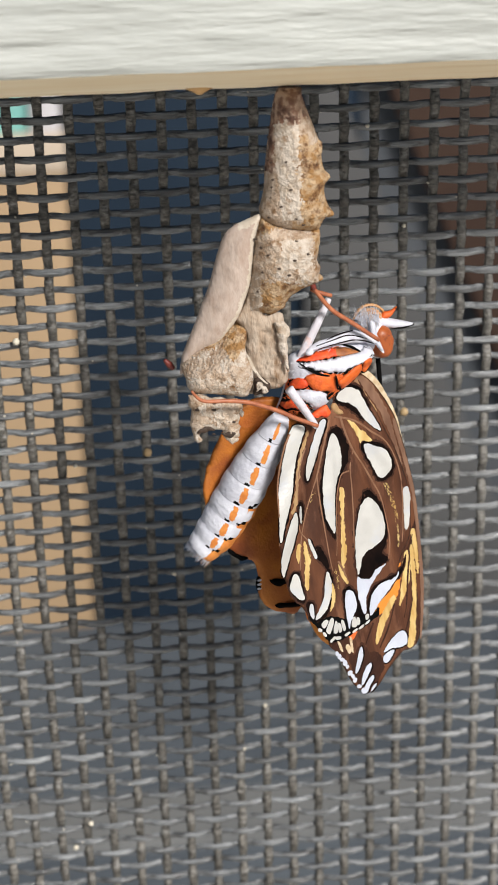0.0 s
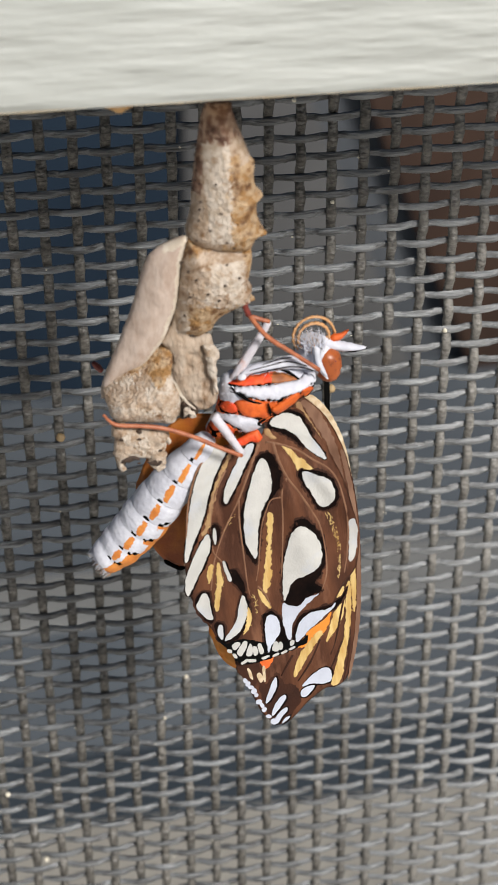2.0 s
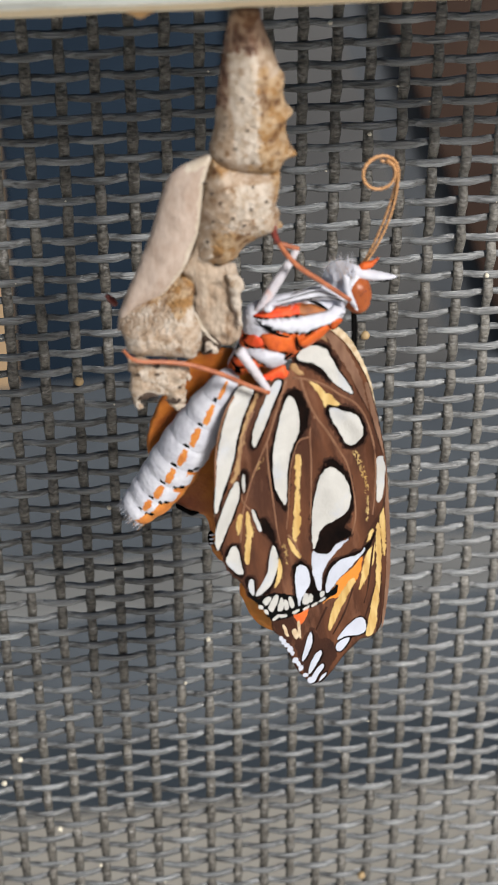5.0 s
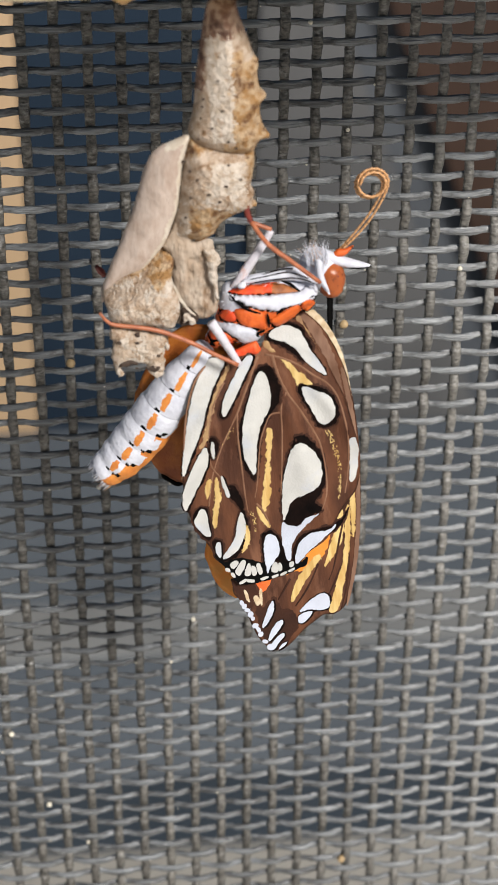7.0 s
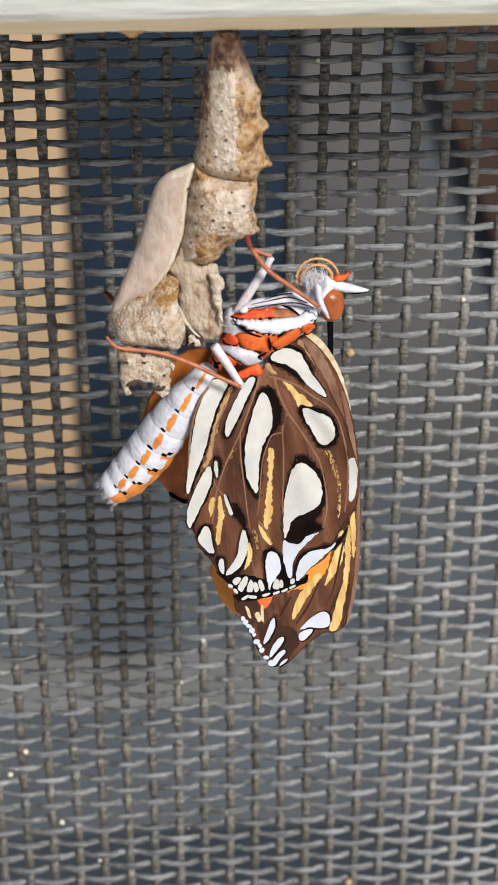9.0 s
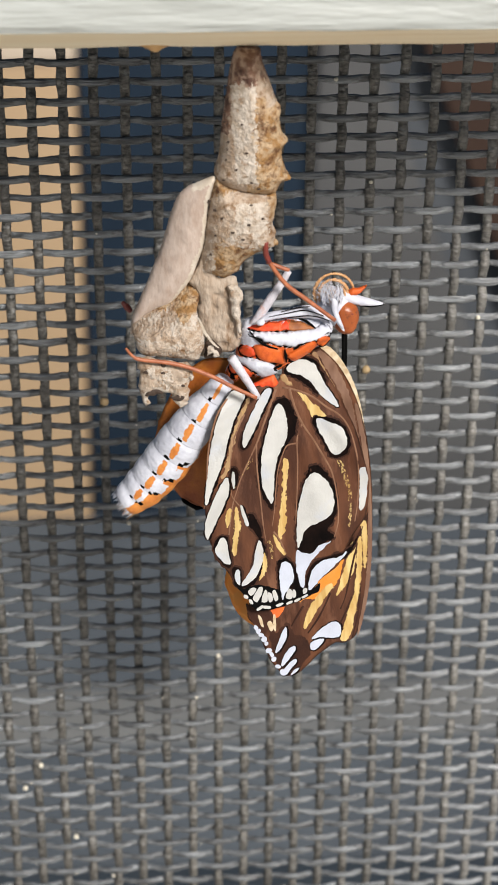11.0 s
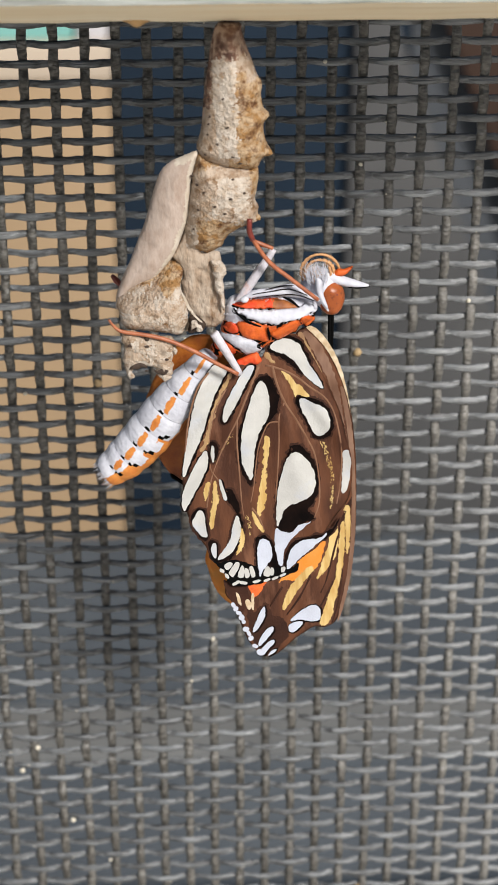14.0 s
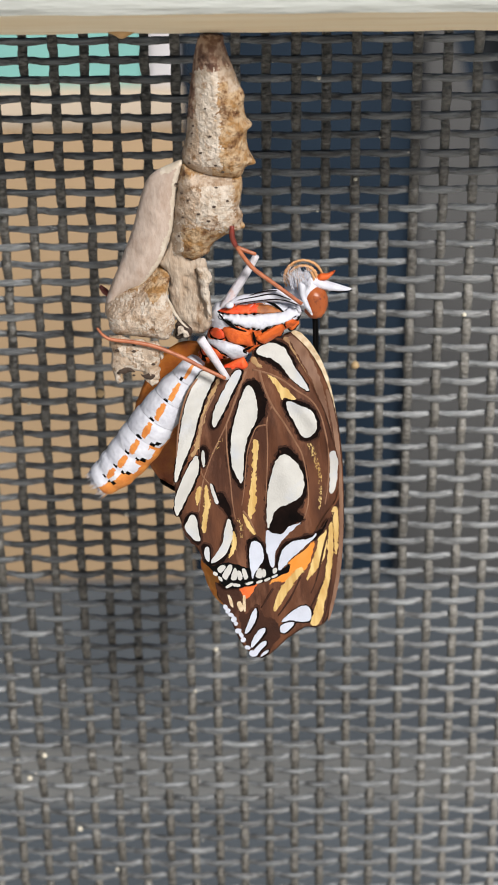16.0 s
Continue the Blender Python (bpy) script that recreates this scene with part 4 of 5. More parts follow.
spot("dark_patch", [(0.18, -23.71), (1.27, -24.41), (2.16, -24.73), (2.46, -25.70), (2.17, -26.70), (1.58, -26.92), (0.88, -25.84)], M_DEEP, fore, fore_plane, 0.0, 0.132, 0.25)
spot("dark_patch", [(10.27, -19.85), (11.33, -17.65), (11.49, -18.18), (11.16, -18.93), (10.49, -20.65), (9.80, -21.18), (9.30, -21.60)], M_DEEP, fore, fore_plane, 0.0, 0.131, 0.15)
for pts in ([(1.27, -25.09), (1.57, -25.46), (1.77, -26.33), (1.47, -26.06)], [(2.07, -26.06), (2.41, -25.90), (2.67, -26.56), (2.37, -26.83)], [(2.66, -25.31), (2.86, -25.65), (2.82, -26.99), (2.61, -26.34)]):
    spot("pink_fleck", pts, M_CREAM, fore, fore_plane, 0.0, 0.15)
for pts in FORE_STREAKS:
    spot("yellow_streak", pts, M_GOLD, fore, fore_plane, 0.0, 0.145, 0.1)
for pts in (
    [(6.08, -28.29), (6.87, -27.58), (7.62, -27.13), (8.38, -27.06), (8.79, -27.65), (8.65, -28.46), (7.89, -28.47), (6.88, -28.27)],
    [(5.99, -29.23), (5.98, -28.70), (6.63, -28.45), (7.24, -28.51), (6.89, -29.01), (6.40, -29.38)],
    [(3.76, -26.72), (3.87, -27.26), (3.77, -27.77), (3.38, -28.51), (2.88, -28.98), (2.78, -28.71), (3.12, -27.86), (3.37, -27.21)],
    [(4.53, -28.69), (4.58, -29.06), (4.14, -29.64), (3.49, -30.31), (3.29, -30.18), (3.53, -29.47), (4.03, -28.84)],
    [(4.59, -29.91), (4.69, -30.24), (4.15, -30.70), (3.80, -31.19), (3.30, -31.13), (3.64, -30.54), (4.14, -30.07)],
    [(4.90, -30.79), (4.70, -31.08), (4.15, -31.34), (4.40, -30.94)],
):
    spot("pearl_spot", pts, M_PEARL, fore, fore_plane, 0.12)
spot("brown_edge", [(6.88, -2.80), (7.41, -2.85), (8.29, -3.79), (9.20, -5.55), (9.92, -7.54), (10.37, -9.79), (10.66, -12.22), (10.40, -11.94), (10.08, -10.23), (9.56, -8.47), (8.78, -6.44), (7.82, -4.60)], M_RIM, fore, fore_plane, 0.0, 0.150, 0.1)
spot("pale_edge", [(10.18, -7.98), (10.47, -7.99), (11.07, -10.37), (11.42, -12.83), (11.62, -15.55), (11.75, -18.73), (11.72, -21.83), (11.44, -24.92), (10.83, -27.67), (10.34, -28.97), (10.43, -28.11), (10.99, -25.37), (11.33, -22.30), (11.40, -18.69), (11.27, -15.53), (11.02, -13.00), (10.68, -10.56)], M_RIM, fore, fore_plane, 0.0, 0.152, 0.05)
spot("ochre_edge", [(6.40, -2.84), (6.83, -2.79), (7.28, -3.80), (7.83, -4.97), (8.33, -5.83), (8.79, -6.96), (8.19, -6.30), (7.44, -5.17), (6.85, -4.01)], M_OCHRE, fore, fore_plane, 0.0, 0.148, 0.14)
spot("cream_edge", [(7.15, -2.36), (7.56, -2.25), (8.24, -2.76), (9.05, -3.77), (9.73, -5.03), (10.33, -6.50), (10.85, -8.57), (11.15, -10.43), (10.81, -8.85), (10.21, -7.00), (9.49, -5.44), (8.66, -4.03), (7.82, -3.07)], M_CREAM, fore, fore_plane, 0.0, 0.160, 0.03)
part("dark_margin", patch([(-0.90, -20.89), (-0.27, -21.71), (0.47, -21.67), (1.44, -21.67), (3.18, -22.64), (4.92, -23.07), (6.01, -23.25), (6.90, -22.81), (6.62, -23.52), (5.53, -23.95), (4.04, -24.28), (2.55, -24.24), (1.07, -23.84), (0.28, -22.82), (-0.51, -21.69)], lifted(wing_plane, 0.139), frayed=0.1), M_BLACK, hind, at=HINGE)


def bead(wing, plane, u, v, a, b, turn, material, lift=0.16):
    c, s = math.cos(radians(turn)), math.sin(radians(turn))
    ring = [(u + a * math.cos(q) * c - b * math.sin(q) * s, v + a * math.cos(q) * s + b * math.sin(q) * c) for q in np.linspace(0, 2 * math.pi, 10, False)]
    part("margin_bead", patch([(p + 0.05 * noise.noise(Vector((p * 3, q * 3, 2))), q) for p, q in ring], lifted(plane, lift), 0.3, 3, 0.05), material, wing, at=wing["pivot"])


for pts in (
    [(0.31, -22.07), (0.74, -21.78), (1.07, -22.01), (0.62, -22.49)],
    [(0.77, -22.66), (1.34, -21.85), (1.68, -22.11), (1.18, -23.12), (0.91, -23.03)],
    [(1.52, -23.17), (1.84, -22.23), (2.07, -22.59), (2.00, -23.34)],
    [(2.20, -23.44), (2.09, -22.59), (2.41, -22.73), (2.56, -23.39)],
    [(2.53, -22.59), (2.84, -22.65), (3.05, -23.50), (2.73, -23.54)],
    [(3.78, -23.60), (3.96, -22.94), (4.28, -22.96), (4.32, -23.78)],
    [(4.39, -23.69), (4.40, -23.00), (4.67, -23.13), (4.68, -23.64)],
    [(5.33, -23.48), (5.33, -23.05), (5.69, -23.05), (5.62, -23.43)],
    [(1.06, -23.76), (1.59, -23.55), (1.67, -23.77), (1.16, -23.95)],
    [(1.71, -23.65), (2.32, -23.86), (2.30, -24.09), (1.74, -23.89)],
    [(2.81, -23.97), (3.29, -23.93), (3.56, -24.06), (3.05, -24.20)],
    [(3.78, -24.08), (4.32, -23.96), (4.34, -24.14), (3.91, -24.26)],
    [(4.51, -24.01), (5.00, -23.82), (5.05, -23.98), (4.64, -24.17)],
    [(5.19, -23.76), (5.68, -23.59), (5.73, -23.74), (5.29, -23.92)],
    [(-0.00, -22.29), (0.33, -22.49), (0.29, -22.72), (-0.05, -22.54)],
    [(0.38, -22.77), (0.67, -22.90), (0.75, -23.26), (0.46, -23.11)],
):
    spot("margin_bead", pts, M_SILVER, hind, wing_plane, 0.0, 0.16, 0.03)
for k, (u, v) in enumerate([(1.04, -26.18), (1.26, -26.58), (1.51, -26.98), (1.78, -27.44), (1.95, -27.88), (2.15, -28.58), (2.42, -29.02), (2.62, -29.51), (3.00, -30.28), (3.39, -30.89)]):
    bead(fore, fore_plane, u, v, 0.30 - 0.07 * (k % 3 == 1), 0.17 + 0.06 * (k % 2), 118 + 17 * (k % 3), M_PEARL)
for pts, wide in (
    ([(4.24, -4.94), (4.65, -6.52), (5.40, -8.31), (6.41, -9.96), (7.42, -11.86), (8.04, -13.19), (8.48, -15.46), (8.52, -17.38), (8.10, -18.68)], 0.17),
    ([(3.67, -4.83), (5.02, -5.36), (6.28, -6.11), (7.56, -7.23), (8.75, -8.17), (9.56, -9.40), (10.09, -11.19), (10.40, -13.11), (10.38, -15.74), (10.09, -17.85)], 0.16),
    ([(5.31, -8.24), (4.89, -9.57), (4.93, -11.49), (4.87, -14.02), (4.72, -17.07)], 0.12),
    ([(4.80, -9.87), (4.03, -10.00), (3.61, -10.72), (3.09, -12.26), (2.84, -14.95), (2.56, -16.64)], 0.12),
    ([(3.10, -4.91), (2.45, -6.54), (1.89, -7.96), (1.33, -9.40), (0.48, -11.10), (-0.23, -12.61), (-0.84, -14.43), (-1.21, -16.85)], 0.14),
    ([(1.33, -9.40), (1.35, -11.53), (1.57, -13.98), (1.78, -16.48), (1.99, -17.77)], 0.12),
    ([(2.67, -17.19), (3.27, -18.19), (3.78, -19.53)], 0.15),
    ([(0.36, -6.58), (-0.58, -8.36), (-1.04, -10.70), (-0.94, -13.28), (-0.26, -14.44), (0.52, -15.50)], 0.12),
    ([(-1.07, -4.99), (-2.05, -6.24), (-2.76, -8.97), (-3.04, -11.48), (-3.32, -13.88)], 0.14),
):
    part("vein", tube([(u, wing_plane(u, v) - 0.12, v) for u, v in pts], [0.75 * wide, 0.6 * wide, 0.4 * wide], 8, 4, 0.4), M_VEIN, hind, at=HINGE)
for pts in (
    [(9.87, -25.17), (9.13, -26.56), (8.14, -28.24)],
    [(7.83, -24.28), (6.86, -26.26), (5.77, -27.73)],
    [(10.66, -24.29), (10.41, -26.81), (9.83, -28.98)],
    [(5.34, -25.07), (4.26, -26.78)],
    [(10.85, -18.89), (10.20, -21.13), (9.35, -24.55), (8.76, -25.98)],
):
    part("vein", tube([(u, fore_plane(u, v) - 0.12, v) for u, v in pts], [0.11, 0.1, 0.06], 8, 4, 0.4), M_DEEP, fore, at=HINGE)

# thorax and head
THORAX = [(0.1, -1.3), (0.4, 0.4), (1.5, 1.0), (3.0, 1.3), (4.6, 1.4), (6.0, 1.1), (7.3, 0.8), (8.0, -0.0), (7.7, -0.9), (6.9, -1.4), (5.7, -2.3), (4.4, -3.1), (3.4, -3.8), (2.2, -4.2), (1.1, -4.2), (-0.3, -4.6), (-1.0, -4.1), (-0.4, -2.8)]
THORAX_RING = curve(THORAX, 4)


def chest(lift):
    def depth(u, v):
        p = np.array([[u, v]])
        d = gap(p, THORAX_RING) if within(p, THORAX_RING)[0] else np.zeros(1)
        return float(-dome(d, 2.2, 2.0)[0]) - lift
    return depth


LOBES = (
    ("red_lobe", [(0.87, 0.54), (1.61, 0.80), (2.64, 0.99), (3.81, 1.10), (4.42, 1.08), (4.21, 0.56), (2.86, 0.45), (1.70, 0.42)], 0.14, 0.4, 1),
    ("rust_lobe", [(3.95, 1.08), (4.98, 1.05), (5.73, 0.79), (6.38, 0.44), (5.34, 0.44), (4.12, 0.52)], 0.14, 0.4, 3),
    ("white_lobe", [(0.86, 0.20), (2.16, 0.42), (3.56, 0.39), (4.96, 0.46), (6.34, 0.48), (7.11, 0.72), (8.03, -0.14), (7.43, -0.08), (6.38, -0.40), (5.44, -0.58), (4.50, -0.80), (3.56, -0.69), (2.63, -0.45), (1.69, -0.13)], 0.3, 0.5, 0),
    ("white_lobe", [(-0.15, -2.20), (0.77, -1.88), (1.70, -1.95), (2.89, -2.53), (3.36, -4.01), (2.36, -4.43), (1.25, -3.03), (0.50, -2.58)], 0.3, 0.45, 0),
    ("orange_lobe", [(1.23, -0.77), (2.16, -0.51), (3.38, -0.89), (3.63, -1.54), (3.80, -2.51), (2.89, -2.28), (1.94, -1.98), (1.42, -1.48)], 0.24, 0.5, 2),
    ("orange_lobe", [(4.05, -1.63), (4.98, -1.00), (6.19, -0.44), (6.47, -1.96), (5.86, -2.48), (4.91, -2.90), (4.21, -2.11)], 0.24, 0.45, 2),
    ("orange_lobe", [(6.48, -0.42), (7.09, -0.08), (7.77, -0.97), (7.64, -1.49), (7.03, -1.80)], 0.2, 0.4, 2),
    ("red_lobe", [(0.13, -1.52), (0.68, -0.86), (1.28, -1.11), (1.28, -1.66), (0.50, -1.80)], 0.17, 0.4, 1),
    ("red_lobe", [(-0.71, -3.31), (0.22, -2.68), (0.97, -3.10), (1.21, -4.48), (0.31, -3.46), (-0.44, -3.55)], 0.14, 0.4, 1),
)
LOBE_RINGS = [(curve(q, 3), k) for _, q, _, _, k in LOBES]


def thorax_coat(u, v):
    p = np.array([[u + 0.12 * mottle(u, v, 11, 1.6), v + 0.1 * mottle(u, v, 12, 1.6)]])
    for ring, k in LOBE_RINGS:
        if within(p, ring)[0]:
            return k
    if v < -0.75 + 0.1 * (u - 3) + 0.2 * mottle(u, v, 15, 1.2):
        return 4 if mottle(u, v, 16, 0.9) > 0.15 else 2
    return 0


COATS = [M_BODY, M_RED, M_RUST, M_AMBER, M_BLACK]
part("thorax", puff(THORAX, flat(0.0), 2.0, 2.0, 2.2, 0.12, 0.07, 2.2, paint=thorax_coat), COATS, butterfly, "white furry thorax with red stripes")
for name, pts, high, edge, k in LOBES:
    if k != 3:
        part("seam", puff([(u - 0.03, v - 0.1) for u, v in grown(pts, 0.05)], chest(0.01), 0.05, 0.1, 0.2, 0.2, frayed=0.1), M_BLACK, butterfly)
    part(name, puff(pts, chest(0.04), high, 0.15, edge, 0.11, 0.04, 2.4, n=6, frayed=0.14), COATS[k], butterfly)
for pts in ([(0.94, 0.39), (1.60, -0.18), (2.45, -0.65), (3.20, -0.91)], [(4.96, 1.22), (5.67, 0.96), (6.38, 0.50)], [(3.76, -0.97), (3.86, -1.59), (3.97, -2.32)], [(3.24, -3.25), (2.96, -2.82), (3.61, -2.62)]):
    part("dark_seam", tube([(u, chest(0.2)(u, v), v) for u, v in pts], [0.05, 0.13, 0.06], 8), M_BLACK, butterfly)
part("wing_hinge", puff([(1.22, -4.46), (1.83, -4.03), (2.49, -3.77), (3.06, -3.72), (3.35, -4.25), (2.98, -4.68), (2.22, -4.62), (1.65, -4.94)], flat(-1.6), 0.3, 0.5, 0.4, 0.1, 0.14, 2.6, ragged=0.28), M_RED, butterfly, "red wing hinge")
part("wing_root", puff([(3.45, -4.08), (3.83, -3.77), (4.31, -4.19), (4.51, -4.78), (4.04, -4.83), (3.65, -4.56)], flat(-1.2), 0.2, 0.4, 0.4, 0.12, 0.12, 2.6, ragged=0.22), M_OCHRE, butterfly, "tan wing root")
part("white_fold", puff([(1.71, 1.16), (2.73, 1.82), (4.04, 2.02), (5.53, 2.38), (6.66, 2.07), (7.80, 1.29), (8.10, 0.78), (6.40, 1.09), (4.75, 1.25), (3.11, 1.10)], flat(-0.9), 0.35, 0.2, 0.5, 0.14, 0.1, 2.0, ragged=0.08), M_BODY, butterfly)
for pts in ([(2.53, 1.59), (4.02, 1.85), (5.51, 2.05), (7.07, 1.48)], [(2.72, 1.29), (4.50, 1.49), (6.13, 1.53), (7.69, 0.96)], [(3.55, 2.00), (4.72, 2.30), (5.88, 2.40)]):
    part("dark_seam", tube([(u, -1.25, v) for u, v in pts], [0.03, 0.06, 0.04], 6), M_DUSK, butterfly)
part("shoulder_knob", puff([(1.46, 1.28), (1.88, 1.54), (2.21, 1.28), (2.02, 0.98), (1.60, 0.98)], flat(-1.5), 0.3, 0.3, 0.3, 0.12), M_BODY, butterfly)
part("head", puff([(7.06, 0.04), (6.62, 1.33), (7.04, 2.44), (7.98, 2.88), (8.93, 2.56), (9.66, 1.79), (9.78, 0.51), (9.51, -0.88), (8.99, -1.39), (8.27, -0.75)], flat(1.5), 1.4, 1.4, 1.5, 0.3), M_BODY, butterfly)
part("eye", puff([(8.04, 0.75), (8.30, 1.52), (9.00, 1.88), (9.86, 1.57), (10.32, 0.69), (10.31, -0.25), (9.87, -1.05), (9.08, -1.22), (8.3, -0.7)], flat(1.1), 1.2, 0.8, 0.9, 0.2), M_EYE, butterfly, "domed orange brown eye")
part("palp", puff([(7.88, 2.86), (8.83, 2.76), (10.08, 2.19), (11.42, 1.72), (12.49, 1.25), (11.45, 1.10), (10.11, 1.21), (9.15, 1.47), (8.29, 1.68), (7.71, 2.25)], flat(1.2), 0.5, 0.5, 0.5, 0.2), M_BODY, butterfly, "white pointed palp")
part("face_band", puff([(7.80, 2.67), (8.28, 2.41), (8.38, 1.40), (8.83, 0.12), (8.93, -0.39), (8.50, 0.02), (7.97, 0.90), (7.72, 1.76)], flat(-0.4), 0.2, 0.3, 0.3, 0.2), M_BODY, butterfly)
part("mouth", puff([(9.23, 2.14), (9.63, 2.76), (10.29, 2.81), (10.95, 3.06), (10.73, 2.60), (10.13, 2.14)], flat(1.2), 0.3, 0.3, 0.3, 0.2), M_RUST, butterfly)

for u, v in [(8.92, 0.86), (9.41, 0.35), (9.03, -0.16), (9.59, 0.95)]:
    dot("eye_speck", u, v, 0.0, 0.1, M_DARKRED, butterfly)

# legs and feelers
for name, pts, radii, material in (
    ("front_leg", [(2.2, -2.0, 8.5), (2.2, -2.0, 7.5), (2.5, -2.0, 6.7), (3.8, -2.0, 4.8), (5.6, -2.0, 3.3), (7.9, -2.0, 1.4)], [0.12, 0.17, 0.2, 0.17], M_LEG),
    ("front_foot", [(2.3, -1.5, 6.6), (3.1, -1.5, 6.2), (4.1, -1.5, 5.8)], [0.14, 0.2, 0.16], M_LEG),
    ("front_claw", [tuple(np.array(q) + (-0.05, -0.12, 0.1)) for q in [(2.2, -2.0, 8.5), (2.2, -2.0, 7.5), (2.5, -2.0, 6.7), (3.8, -2.0, 4.8), (5.6, -2.0, 3.3), (7.9, -2.0, 1.4)][:3]], [0.2, 0.24, 0.2], M_DARKRED),
    ("middle_leg", [(4.2, -0.5, 5.3), (3.4, -0.5, 3.9), (2.2, -0.5, 2.0), (1.0, -0.5, 0.0)], [0.28, 0.36, 0.42, 0.36], M_PINK),
    ("hind_leg", [(-9.3, -3.8, 0.5), (-8.8, -3.8, -0.2), (-8.1, -3.8, -0.6), (-6.2, -3.8, -0.9), (-4.4, -3.8, -1.4), (-2.3, -3.8, -2.4), (-0.5, -3.8, -3.5), (1.3, -3.8, -4.5)], [0.1, 0.16, 0.19, 0.19, 0.17], M_LEG),
    ("hind_thigh", [(-0.7, -3.0, -1.1), (0.3, -3.0, -2.8), (1.5, -3.0, -4.9)], [0.4, 0.36, 0.25], M_PINK),
    ("far_foot", [(-9.3, 4.0, 1.0), (-8.9, 4.0, 0.5), (-8.6, 4.0, 0.1)], [0.15, 0.3, 0.2], M_DARKRED),
    ("palp_edge", [(10.3, 1.0, 1.25), (11.4, 1.1, 1.12), (12.45, 1.2, 1.22)], [0.04, 0.12, 0.07], M_BLACK),
    ("antenna", [(9.2, 2.0, -1.4), (9.25, 2.0, -3.1), (9.3, 2.0, -5.8)], [0.15, 0.14], M_BLACK),
    ("antenna", [(9.45, 2.3, -1.5), (9.5, 2.3, -3.4), (9.5, 2.3, -6.2)], [0.15, 0.14], M_BLACK),
):
    part(name, tube(pts, radii, 8), material, butterfly)

# abdomen
AXIS = curve([(-1.0, -1.4, -3.8), (-2.8, -1.3, -6.6), (-4.7, -1.2, -9.4), (-6.5, -1.2, -11.9), (-8.3, -1.4, -13.9), (-9.9, -1.6, -15.1)], 12, False)
GIRTH = np.interp(np.linspace(0, 1, len(AXIS)), np.linspace(0, 1, 6), [0.75, 1.6, 1.95, 2.0, 1.8, 1.35])
WAIST = (-0.5, -1.0, -4.3)
abdomen = part("abdomen", tube([tuple(p) for p in AXIS[::6]], list(GIRTH[::6] * 0.86), 16, 2), M_BODY, butterfly, "white ringed abdomen with orange dashes", WAIST)
SIDES, RINGS = 150, 32
for k in range(8):
    bm = bmesh.new()
    rings = []
    for j in range(RINGS):
        s = (k + j / (RINGS - 1) * 1.04) / 8 * (len(AXIS) - 1)
        i = int(min(s, len(AXIS) - 2))
        c = AXIS[i] + (AXIS[i + 1] - AXIS[i]) * min(s - i, 1)
        t = AXIS[min(i + 2, len(AXIS) - 1)] - AXIS[max(i - 2, 0)]
        t = t / np.linalg.norm(t)
        a = np.array([-t[2], 0, t[0]])
        a = a if a[0] > 0 else -a
        r = np.interp(s, range(len(GIRTH)), GIRTH) * (0.97 + 0.06 * math.sin(math.pi * j / (RINGS - 1)) + 0.02 * (j == RINGS - 1))
        rings.append([bm.verts.new(c + r * (1 + 0.012 * noise.noise(Vector((q * 3, s * 0.8, k)))) * (math.cos(q) * a + math.sin(q) * np.array([0, -1, 0]))) for q in np.linspace(0, 2 * math.pi, SIDES, False)])
    for j in range(RINGS - 1):
        for i in range(SIDES):
            fc = bm.faces.new((rings[j][i], rings[j][(i + 1) % SIDES], rings[j + 1][(i + 1) % SIDES], rings[j + 1][i]))
            q, s = (i + 0.5) / SIDES * 2 * math.pi, j / (RINGS - 1)
            rag = 0.05 * noise.noise(Vector((q * 5, s * 4, k * 3.0))) + 0.03 * noise.noise(Vector((q * 14, s * 11, k * 3.0)))
            x, front = math.cos(q) + rag, math.sin(q) > 0
            if front and abs(x + 0.38 - 0.12 * s) < 0.13 * math.sin(math.pi * s) ** 0.6 + 0.01 and 0.12 < s < 0.86 and k < 7:
                fc.material_index = 1
            elif front and 3 <= k < 6 and abs(x - 0.86 + 0.11 * k) < 0.17 and abs(s - 0.42) < 0.27:
                fc.material_index = 0
            elif front and 3 <= k < 7 and abs(x - 0.80 + 0.11 * k) < 0.13 and abs(s - 0.80) < 0.10:
                fc.material_index = 2
            elif x > (0.74 if k < 4 else 0.64 - 0.11 * k) + 0.06 * math.sin(math.pi * s) or (k >= 6 and x > 0.95 - 0.12 * k):
                fc.material_index = 1
            elif front and 0.40 - 0.09 * k < x < 0.70 - 0.09 * k and s + rag > 0.84 and 3 <= k < 7:
                fc.material_index = 2
            elif front and abs(x + 0.44) < 0.12 and s + rag > 0.86 and k < 7:
                fc.material_index = 2
    bm.faces.new(rings[0][::-1])
    bm.faces.new(rings[-1])
    part("abdomen_ring", bm, [M_BODY, M_DASH, M_BLACK], abdomen, at=WAIST)

# ragged tuft at the tail
rng = random.Random(12)
bm = bmesh.new()
tip, way = AXIS[-1], (AXIS[-1] - AXIS[-7]) / np.linalg.norm(AXIS[-1] - AXIS[-7])
